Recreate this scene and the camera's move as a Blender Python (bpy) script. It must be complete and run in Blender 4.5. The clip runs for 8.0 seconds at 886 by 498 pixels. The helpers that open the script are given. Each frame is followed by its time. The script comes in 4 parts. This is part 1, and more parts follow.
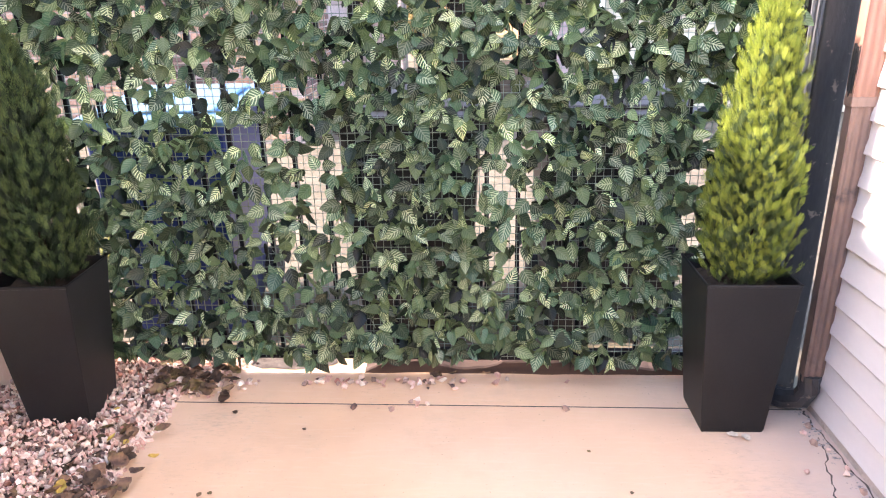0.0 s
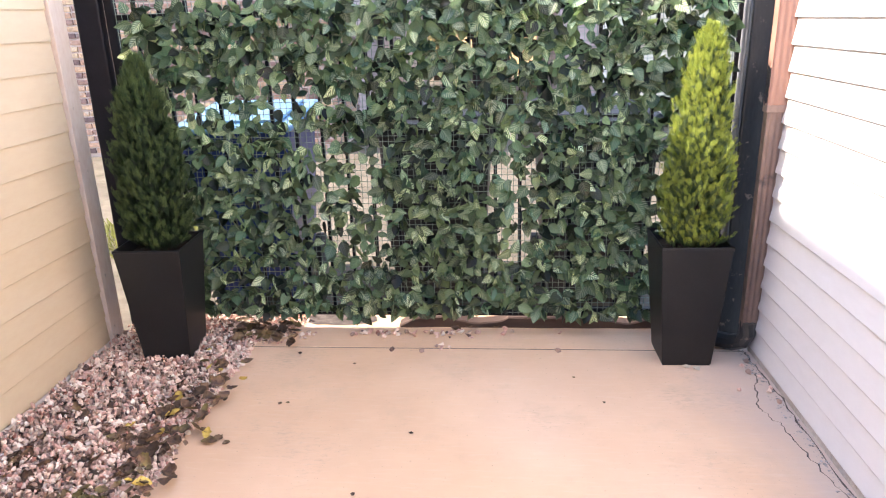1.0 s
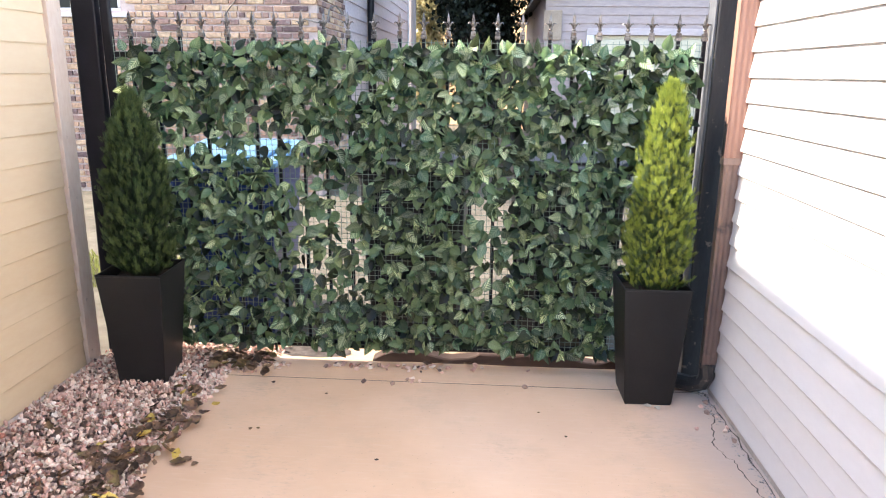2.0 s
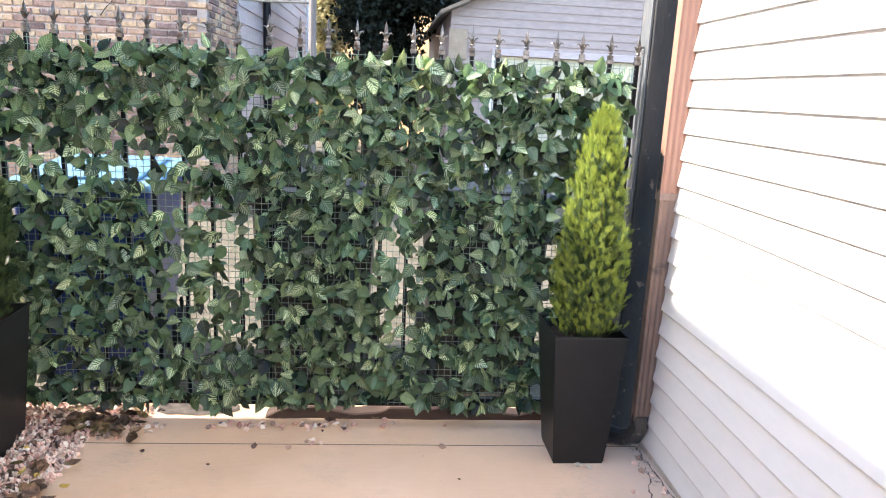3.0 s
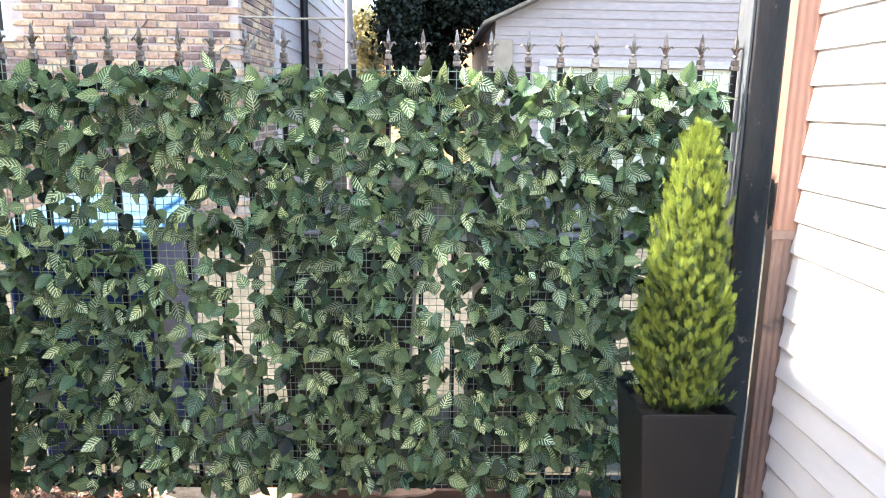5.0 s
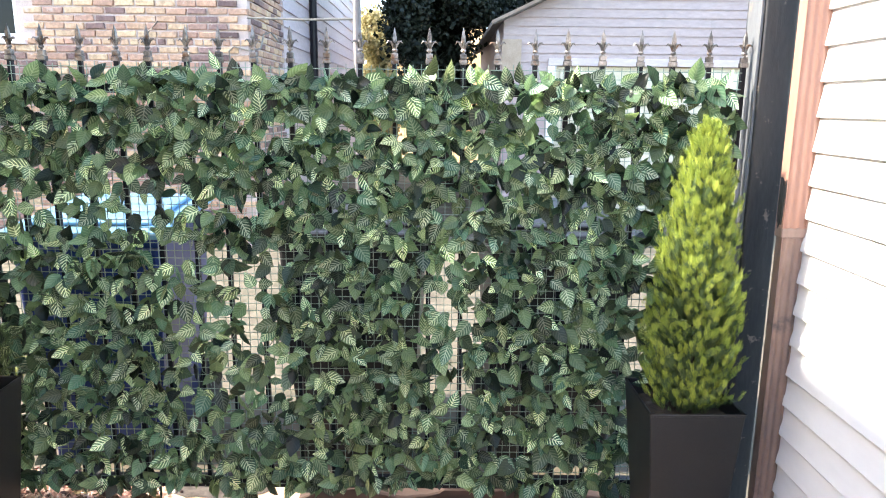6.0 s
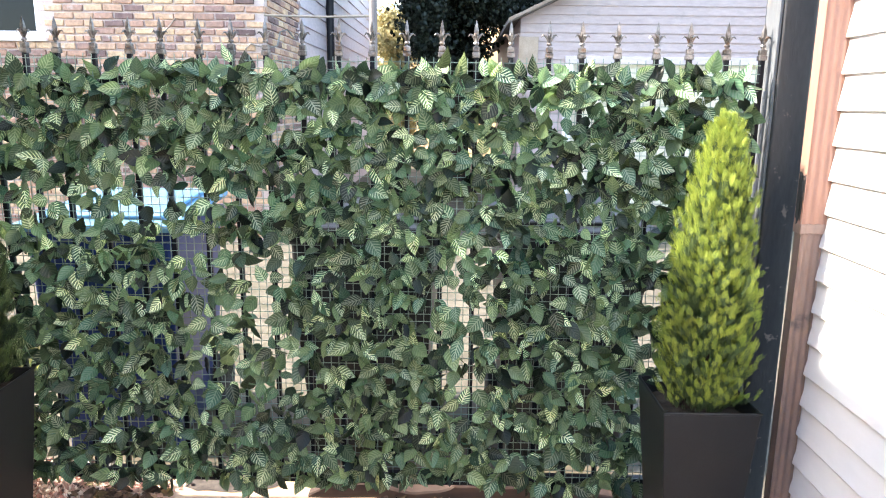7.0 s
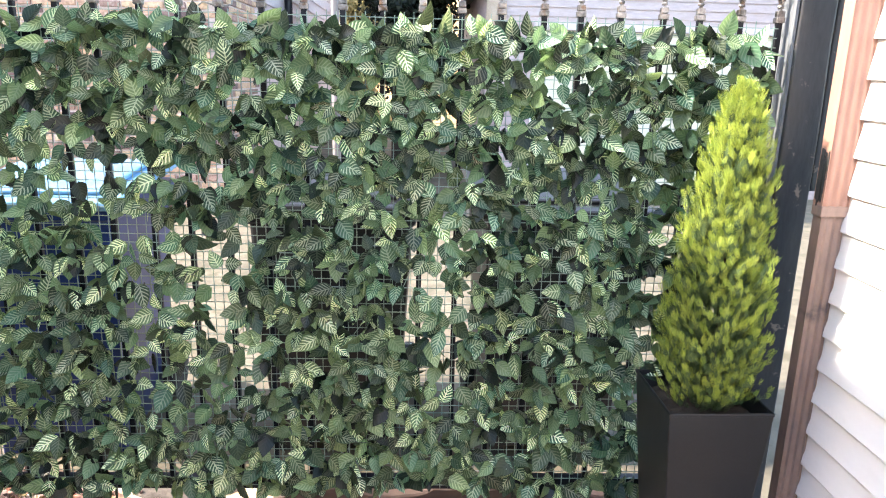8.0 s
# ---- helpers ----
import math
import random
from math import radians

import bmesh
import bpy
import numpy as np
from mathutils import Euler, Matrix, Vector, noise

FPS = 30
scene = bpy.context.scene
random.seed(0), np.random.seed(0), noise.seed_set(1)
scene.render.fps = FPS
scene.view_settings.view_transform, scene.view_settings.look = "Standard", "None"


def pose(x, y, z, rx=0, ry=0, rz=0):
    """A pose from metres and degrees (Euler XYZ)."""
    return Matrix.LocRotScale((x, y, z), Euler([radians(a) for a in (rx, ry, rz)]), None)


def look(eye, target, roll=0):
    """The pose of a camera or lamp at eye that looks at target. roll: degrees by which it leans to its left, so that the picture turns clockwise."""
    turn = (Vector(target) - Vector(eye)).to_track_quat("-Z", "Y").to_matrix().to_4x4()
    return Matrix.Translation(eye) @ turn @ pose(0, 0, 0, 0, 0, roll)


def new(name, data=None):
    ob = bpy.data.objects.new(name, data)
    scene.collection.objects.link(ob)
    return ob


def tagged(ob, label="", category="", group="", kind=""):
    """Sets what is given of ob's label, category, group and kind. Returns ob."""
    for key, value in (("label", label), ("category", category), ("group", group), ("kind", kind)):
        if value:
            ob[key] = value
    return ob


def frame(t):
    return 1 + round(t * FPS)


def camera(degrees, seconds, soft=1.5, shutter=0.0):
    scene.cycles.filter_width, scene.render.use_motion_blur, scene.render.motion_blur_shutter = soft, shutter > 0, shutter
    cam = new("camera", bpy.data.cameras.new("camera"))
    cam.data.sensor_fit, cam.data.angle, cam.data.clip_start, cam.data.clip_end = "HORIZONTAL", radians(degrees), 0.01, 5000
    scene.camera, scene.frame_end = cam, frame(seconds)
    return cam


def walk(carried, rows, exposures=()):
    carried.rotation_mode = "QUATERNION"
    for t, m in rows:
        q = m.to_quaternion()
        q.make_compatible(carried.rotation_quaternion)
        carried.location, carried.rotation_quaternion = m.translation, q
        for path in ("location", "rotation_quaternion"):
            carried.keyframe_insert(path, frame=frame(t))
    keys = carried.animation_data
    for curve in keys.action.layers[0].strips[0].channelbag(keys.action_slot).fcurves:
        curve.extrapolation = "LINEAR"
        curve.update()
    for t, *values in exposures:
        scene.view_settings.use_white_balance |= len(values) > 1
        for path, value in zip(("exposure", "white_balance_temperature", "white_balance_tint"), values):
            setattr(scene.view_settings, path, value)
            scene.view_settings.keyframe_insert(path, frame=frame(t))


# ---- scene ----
cam = camera(65.2, 8.0, soft=1.1)
PATH = [
    (0, (-0.004, 0.061, 1.406), (-0.113, 1.94, 0.731), -1.1),
    (0.5, (-0.017, -0.36, 1.408), (-0.111, 1.499, 0.675), 0.3),
    (1, (0.026, -0.675, 1.476), (-0.131, 1.217, 0.845), -1.6),
    (1.2, (0.06, -0.779, 1.477), (-0.128, 1.126, 0.899), -1.7),
    (2.3, (0.095, -0.809, 1.444), (0.025, 1.131, 0.963), 2.2),
    (2.5, (0.075, -0.709, 1.456), (0.069, 1.235, 0.986), 2.6),
    (3, (0.031, -0.395, 1.452), (0.203, 1.549, 1.013), 2.9),
    (3.5, (0.044, -0.158, 1.441), (0.18, 1.792, 1.021), 1.5),
    (4, (0.063, 0.049, 1.468), (0.111, 2.007, 1.064), 1.0),
    (4.5, (0.046, 0.117, 1.476), (0.088, 2.074, 1.07), 1.0),
    (6, (0.055, 0.134, 1.469), (0.065, 2.093, 1.064), 0.6),
    (6.5, (0.07, 0.133, 1.472), (0.056, 2.091, 1.067), 0.6),
    (7, (0.071, 0.15, 1.449), (0.034, 2.108, 1.042), 0.7),
    (7.5, (0.046, 0.218, 1.483), (0.007, 2.171, 1.054), 0.9),
    (8, (0.004, 0.408, 1.436), (0.085, 2.345, 0.944), 1.5),
]
EXPOSURES = [(0.0, 3.28, 7150, 23), (1.0, 2.88, 7050, 18), (2.5, 2.75, 6850, 10), (3.5, 2.90, 6800, 8), (4.5, 3.04, 6800, 7), (7.0, 3.12, 6850, 8), (8.0, 3.26, 6900, 9)]
walk(cam, [(t, look(eye, target, roll)) for t, eye, target, roll in PATH], EXPOSURES)

# ---- daylight: low autumn sun from the left ----
SUN_WAY = Vector((1.0, 0.013, -0.72)).normalized()
world = bpy.data.worlds.new("sky")
scene.world = world
world.use_nodes = True
wn = world.node_tree
sky = wn.nodes.new("ShaderNodeTexSky")
sky.sky_type = "NISHITA"
sky.sun_disc = False
sky.sun_elevation = math.asin(-SUN_WAY.z)
sky.sun_rotation = math.atan2(-SUN_WAY.x, -SUN_WAY.y)
wn.links.new(sky.outputs[0], wn.nodes["Background"].inputs[0])
wn.nodes["Background"].inputs[1].default_value = 0.15
lamp = bpy.data.lights.new("sun", "SUN")
lamp.energy, lamp.angle, lamp.color = 2.1, radians(0.9), (1.0, 0.93, 0.84)
sun = new("sun", lamp)
sun.matrix_world = Matrix.Translation((-8, 0, 12)) @ SUN_WAY.to_track_quat("-Z", "Y").to_matrix().to_4x4()


# ---- materials ----
def shader(name):
    m = bpy.data.materials.new(name)
    m.use_nodes = True
    return m, m.node_tree, m.node_tree.nodes["Principled BSDF"]


def noise_at(t, scale, detail=4.0, rough=0.55, stretch=None):
    pos = t.nodes.new("ShaderNodeNewGeometry")
    src = pos.outputs["Position"]
    if stretch:
        mp = t.nodes.new("ShaderNodeMapping")
        mp.inputs["Scale"].default_value = stretch
        t.links.new(src, mp.inputs["Vector"])
        src = mp.outputs[0]
    n = t.nodes.new("ShaderNodeTexNoise")
    n.inputs["Scale"].default_value = scale
    n.inputs["Detail"].default_value = detail
    n.inputs["Roughness"].default_value = rough
    t.links.new(src, n.inputs["Vector"])
    return n.outputs["Fac"]


def ramp(t, src, a, b, lo=0.35, hi=0.65):
    r = t.nodes.new("ShaderNodeValToRGB")
    r.color_ramp.elements[0].position, r.color_ramp.elements[1].position = lo, hi
    r.color_ramp.elements[0].color, r.color_ramp.elements[1].color = (*a, 1), (*b, 1)
    t.links.new(src, r.inputs[0])
    return r.outputs[0]


def mixed(t, fac, a, b, blend="MIX"):
    m = t.nodes.new("ShaderNodeMixRGB")
    m.blend_type = blend
    for sock, v in zip(m.inputs, (fac, a, b)):
        if isinstance(v, (int, float)):
            sock.default_value = v
        elif isinstance(v, tuple):
            sock.default_value = (*v, 1)
        else:
            t.links.new(v, sock)
    return m.outputs[0]


def calc(t, op, a, b=0.0, c=0.0):
    m = t.nodes.new("ShaderNodeMath")
    m.operation = op
    for sock, v in zip(m.inputs, (a, b, c)):
        if isinstance(v, (int, float)):
            sock.default_value = v
        else:
            t.links.new(v, sock)
    return m.outputs[0]


def chance(t):
    """A random number for each object and each loose piece of its mesh."""
    oi, ge = t.nodes.new("ShaderNodeObjectInfo"), t.nodes.new("ShaderNodeNewGeometry")
    return calc(t, "FRACT", calc(t, "ADD", oi.outputs["Random"], ge.outputs["Random Per Island"]))


def bumped(t, b, src, strength, distance=0.01):
    n = t.nodes.new("ShaderNodeBump")
    n.inputs["Strength"].default_value, n.inputs["Distance"].default_value = strength, distance
    t.links.new(src, n.inputs["Height"])
    t.links.new(n.outputs[0], b.inputs["Normal"])


def surface(name, a, b, big=3.0, fine=60.0, rough=0.7, metal=0.0, bump=0.3, depth=0.004, spots=None, vary=0.0, stretch=None, spec=0.4, grain_mix=0.35):
    m, t, p = shader(name)
    col = ramp(t, noise_at(t, big, 5.0, 0.6, stretch), a, b)
    grain = noise_at(t, fine, 3.0, 0.6, stretch)
    col = mixed(t, grain_mix, col, ramp(t, grain, (0.35, 0.35, 0.35), (0.65, 0.65, 0.65), 0.3, 0.7), "OVERLAY")
    if spots:
        colour, scale, lo, hi = spots
        col = mixed(t, ramp(t, noise_at(t, scale, 6.0, 0.65), (0, 0, 0), (1, 1, 1), lo, hi), col, colour)
    if vary:
        col = mixed(t, 1.0, col, ramp(t, chance(t), (1 - vary,) * 3, (1 + vary,) * 3, 0.0, 1.0), "MULTIPLY")
    t.links.new(col, p.inputs["Base Color"])
    p.inputs["Roughness"].default_value, p.inputs["Metallic"].default_value = rough, metal
    p.inputs["Specular IOR Level"].default_value = spec
    bumped(t, p, grain, bump, depth)
    return m


M = {}
M["yard"] = surface("yard_concrete", (0.10, 0.083, 0.058), (0.165, 0.138, 0.098), 3.0, 30, 0.9, spots=((0.085, 0.075, 0.045), 5.0, 0.52, 0.66))
M["soil"] = surface("soil", (0.13, 0.085, 0.06), (0.23, 0.165, 0.12), 9, 90, 0.95, bump=0.8, depth=0.01)
M["potting"] = surface("potting_soil", (0.03, 0.022, 0.016), (0.07, 0.05, 0.035), 25, 120, 0.95, bump=0.9, depth=0.01)
M["crack"] = surface("crack_dirt_and_shade", (0.055, 0.044, 0.038), (0.14, 0.115, 0.10), 20, 120, 0.95)
M["white_siding"] = surface("white_siding", (0.60, 0.595, 0.605), (0.66, 0.65, 0.66), 1.2, 40, 0.5, bump=0.08, depth=0.002, spots=((0.52, 0.505, 0.49), 6.0, 0.66, 0.85), stretch=(1, 0.35, 1), grain_mix=0.12)
M["cream_siding"] = surface("cream_siding", (0.66, 0.505, 0.325), (0.73, 0.575, 0.39), 1.1, 40, 0.55, bump=0.08, depth=0.002, spots=((0.56, 0.47, 0.34), 5.0, 0.66, 0.9), stretch=(1, 0.35, 1), grain_mix=0.12)
M["trim"] = surface("weathered_trim", (0.66, 0.53, 0.44), (0.76, 0.63, 0.53), 4, 60, 0.7, bump=0.3, spots=((0.25, 0.21, 0.18), 16, 0.66, 0.78), stretch=(1, 1, 0.3))
M["black_iron"] = surface("black_iron", (0.005, 0.005, 0.008), (0.010, 0.010, 0.015), 6, 90, 0.34, bump=0.25, depth=0.002, spec=0.2)
M["chipped"] = surface("chipped_black_paint", (0.030, 0.031, 0.034), (0.060, 0.056, 0.054), 5, 80, 0.34, bump=0.4, depth=0.003, spots=((0.20, 0.16, 0.13), 24, 0.62, 0.67), stretch=(1, 1, 0.25))
M["finial"] = surface("worn_silver_paint", (0.060, 0.055, 0.052), (0.27, 0.245, 0.23), 30, 120, 0.36, 0.7, 0.3, 0.002, spots=((0.13, 0.075, 0.045), 22, 0.56, 0.66), vary=0.25)
M["planter"] = surface("black_resin", (0.011, 0.011, 0.012), (0.017, 0.017, 0.018), 4, 160, 0.45, bump=0.18, depth=0.001, spec=0.32)
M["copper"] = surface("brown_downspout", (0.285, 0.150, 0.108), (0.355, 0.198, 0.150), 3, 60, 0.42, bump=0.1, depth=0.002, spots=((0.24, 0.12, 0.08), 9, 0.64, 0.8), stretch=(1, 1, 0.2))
# lower pipe: the same brown darkened for the cypress shade, plus black overspray
M["copper_shaded"] = surface("brown_downspout_shaded_smudged", (0.14, 0.095, 0.08), (0.24, 0.16, 0.13), 4, 60, 0.42, bump=0.12, depth=0.002, spots=((0.05, 0.045, 0.045), 7, 0.62, 0.78), stretch=(1, 1, 0.3))
M["grey_plate"] = surface("light_grey_strip", (0.080, 0.085, 0.092), (0.130, 0.136, 0.145), 6, 70, 0.6, bump=0.3, spots=((0.22, 0.17, 0.12), 7, 0.60, 0.72), stretch=(1, 1, 0.3))
M["smudge"] = surface("black_brushed_paint", (0.02, 0.02, 0.022), (0.04, 0.04, 0.042), 9, 90, 0.5)
M["wire"] = surface("green_plastic_mesh", (0.15, 0.21, 0.17), (0.25, 0.31, 0.26), 12, 90, 0.35)
M["mortar"] = surface("mortar", (0.43, 0.345, 0.32), (0.54, 0.44, 0.41), 5, 80, 0.95, bump=0.5)
M["lavender_siding"] = surface("grey_siding", (0.47, 0.395, 0.405), (0.53, 0.455, 0.465), 0.8, 30, 0.6, bump=0.1, stretch=(0.3, 0.3, 1))
M["window_paint"] = surface("weathered_white_frame", (0.60, 0.58, 0.60), (0.70, 0.68, 0.70), 3, 50, 0.6, bump=0.1)
M["garage_siding"] = surface("garage_siding", (0.355, 0.278, 0.272), (0.405, 0.325, 0.315), 0.8, 30, 0.6, bump=0.1, spots=((0.24, 0.215, 0.20), 3.0, 0.62, 0.8), stretch=(0.3, 0.3, 1))
M["white_paint"] = surface("white_paint", (0.72, 0.71, 0.70), (0.80, 0.79, 0.78), 3, 50, 0.5, bump=0.1)
M["beige_door"] = surface("beige_garage_door", (0.56, 0.52, 0.40), (0.64, 0.60, 0.48), 1.5, 40, 0.5, bump=0.1)
M["tan"] = surface("tan_stucco", (0.44, 0.29, 0.15), (0.54, 0.37, 0.21), 2, 60, 0.9, bump=0.4)
M["shingle"] = surface("roof_shingles", (0.10, 0.09, 0.085), (0.18, 0.165, 0.155), 6, 70, 0.95, bump=0.7, vary=0.2)
M["pole_wood"] = surface("weathered_wood", (0.13, 0.11, 0.105), (0.21, 0.18, 0.175), 6, 60, 0.85, bump=0.5, stretch=(1, 1, 0.1))
M["board"] = surface("brown_board", (0.035, 0.023, 0.019), (0.095, 0.060, 0.048), 5, 60, 0.8, bump=0.5, stretch=(0.15, 1, 1))
M["bark"] = surface("dark_bark", (0.025, 0.018, 0.014), (0.06, 0.045, 0.035), 9, 60, 0.95, bump=1.0, depth=0.02, stretch=(1, 1, 0.25))
M["blue_cart"] = surface("blue_plastic", (0.006, 0.022, 0.115), (0.010, 0.034, 0.165), 3, 120, 0.33, bump=0.12, depth=0.002)
# lid colour holds the pale sky reflected on its top
M["sky_lid"] = surface("blue_plastic_sky_tint", (0.12, 0.28, 0.44), (0.20, 0.38, 0.54), 3, 120, 0.26, bump=0.1, depth=0.002)
M["black_cart"] = surface("black_plastic", (0.007, 0.007, 0.008), (0.013, 0.013, 0.014), 3, 120, 0.5, bump=0.12, depth=0.002)
M["rubber"] = surface("rubber", (0.015, 0.015, 0.015), (0.03, 0.03, 0.03), 9, 90, 0.8)
M["litter"] = surface("dead_leaf", (0.060, 0.034, 0.026), (0.20, 0.115, 0.065), 26, 120, 0.8, bump=0.4, vary=0.6, spots=((0.17, 0.13, 0.045), 7.0, 0.52, 0.64))
M["yellow_leaf"] = surface("yellow_leaf", (0.50, 0.33, 0.06), (0.60, 0.44, 0.12), 40, 120, 0.7, vary=0.3)
M["pale_leaf"] = surface("bleached_leaf", (0.50, 0.42, 0.33), (0.66, 0.58, 0.48), 40, 120, 0.8, bump=0.4)
M["tan_panel"] = surface("tan_painted_panel", (0.33, 0.25, 0.19), (0.42, 0.33, 0.26), 5, 60, 0.7)
M["tan_trim"] = surface("weathered_tan_trim", (0.22, 0.16, 0.125), (0.34, 0.27, 0.22), 4, 60, 0.75, bump=0.3)
M["footing"] = surface("grey_footing", (0.36, 0.33, 0.31), (0.50, 0.46, 0.43), 6, 70, 0.9, bump=0.4, spots=((0.20, 0.18, 0.16), 9, 0.55, 0.7))
M["grit"] = surface("grey_grit", (0.22, 0.20, 0.19), (0.42, 0.39, 0.37), 60, 150, 0.9)
M["cable"] = surface("grey_cable", (0.13, 0.12, 0.105), (0.20, 0.185, 0.165), 9, 60, 0.6)


def concrete_material():
    """Worn trowelled slab: broad stains, faint streaks, fine dark specks and pits."""
    m, t, p = shader("concrete")
    col = ramp(t, noise_at(t, 1.0, 5.0, 0.62), (0.64, 0.412, 0.260), (0.81, 0.552, 0.364), 0.3, 0.7)
    col = mixed(t, ramp(t, noise_at(t, 0.45, 2.0), (0, 0, 0), (0.5, 0.5, 0.5), 0.45, 0.65), col, (0.74, 0.57, 0.46))
    col = mixed(t, ramp(t, noise_at(t, 3.3, 7.0, 0.7), (0, 0, 0), (0.42, 0.42, 0.42), 0.54, 0.78), col, (0.46, 0.35, 0.24))
    col = mixed(t, ramp(t, noise_at(t, 9.0, 3.0, 0.6, (1.0, 7.0, 1.0)), (0, 0, 0), (0.16, 0.16, 0.16), 0.52, 0.75), col, (0.82, 0.66, 0.50))
    worn = calc(t, "MULTIPLY", noise_at(t, 1.7, 3.0, 0.6), noise_at(t, 26.0, 6.0, 0.72, (1.0, 2.6, 1.0)))
    col = mixed(t, ramp(t, worn, (0, 0, 0), (0.5, 0.5, 0.5), 0.31, 0.46), col, (0.44, 0.33, 0.24))
    specks = ramp(t, noise_at(t, 95.0, 2.0, 0.5), (0, 0, 0), (0.40, 0.40, 0.40), 0.69, 0.76)
    col = mixed(t, specks, col, (0.24, 0.175, 0.125))
    pits = ramp(t, noise_at(t, 30.0, 2.0, 0.5), (0, 0, 0), (0.35, 0.35, 0.35), 0.72, 0.80)
    col = mixed(t, pits, col, (0.32, 0.24, 0.18))
    # grey along the foot of the white wall: washed-down grime, with the wall's pale bounce painted in
    sep = t.nodes.new("ShaderNodeSeparateXYZ")
    t.links.new(t.nodes.new("ShaderNodeNewGeometry").outputs["Position"], sep.inputs[0])
    grime_and_bounce = calc(t, "ADD", sep.outputs[0], calc(t, "MULTIPLY", noise_at(t, 2.6, 5.0, 0.65), 0.45))
    col = mixed(t, ramp(t, calc(t, "SUBTRACT", grime_and_bounce, 0.60), (0, 0, 0), (0.72, 0.72, 0.72), 0.42, 0.82), col, (0.44, 0.39, 0.37))
    t.links.new(col, p.inputs["Base Color"])
    p.inputs["Roughness"].default_value, p.inputs["Specular IOR Level"].default_value = 0.72, 0.4
    bumped(t, p, noise_at(t, 60.0, 5.0, 0.65), 0.22, 0.003)
    return m


M["concrete"] = concrete_material()


def gravel_material():
    """Crushed stone: pink, tan, pale grey and dark pieces."""
    m, t, p = shader("pink_gravel")
    r = t.nodes.new("ShaderNodeValToRGB")
    r.color_ramp.interpolation = "CONSTANT"
    stops = ((0.0, (0.13, 0.080, 0.068)), (0.08, (0.38, 0.25, 0.20)), (0.22, (0.62, 0.375, 0.305)), (0.42, (0.76, 0.51, 0.415)), (0.58, (0.84, 0.64, 0.53)), (0.75, (0.56, 0.42, 0.33)), (0.84, (0.88, 0.75, 0.64)), (0.96, (0.40, 0.18, 0.135)))
    while len(r.color_ramp.elements) < len(stops):
        r.color_ramp.elements.new(0.5)
    for e, (at, colour) in zip(r.color_ramp.elements, stops):
        e.position, e.color = at, (*colour, 1)
    t.links.new(chance(t), r.inputs[0])
    col = mixed(t, 0.6, r.outputs[0], ramp(t, noise_at(t, 90.0, 4.0), (0.3, 0.3, 0.3), (0.72, 0.70, 0.68), 0.3, 0.7), "OVERLAY")
    t.links.new(col, p.inputs["Base Color"])
    p.inputs["Roughness"].default_value = 0.85
    bumped(t, p, noise_at(t, 180.0, 3.0), 0.5, 0.003)
    return m


def foliage(name, dark, light, see=0.3, rough=0.5):
    m, t, p = shader(name)
    col = ramp(t, calc(t, "MULTIPLY_ADD", noise_at(t, 26.0, 2.0), 1.0, calc(t, "MULTIPLY_ADD", chance(t), 0.45, -0.22)), dark, light, 0.1, 0.9)
    col = mixed(t, 0.35, col, ramp(t, noise_at(t, 14.0, 3.0), (0.25, 0.25, 0.25), (0.75, 0.75, 0.75), 0.3, 0.7), "OVERLAY")
    t.links.new(col, p.inputs["Base Color"])
    p.inputs["Roughness"].default_value, p.inputs["Specular IOR Level"].default_value = rough, 0.3
    tl = t.nodes.new("ShaderNodeBsdfTranslucent")
    t.links.new(col, tl.inputs[0])
    mx = t.nodes.new("ShaderNodeMixShader")
    mx.inputs[0].default_value = see
    t.links.new(p.outputs[0], mx.inputs[1])
    t.links.new(tl.outputs[0], mx.inputs[2])
    t.links.new(mx.outputs[0], t.nodes["Material Output"].inputs[0])
    return m


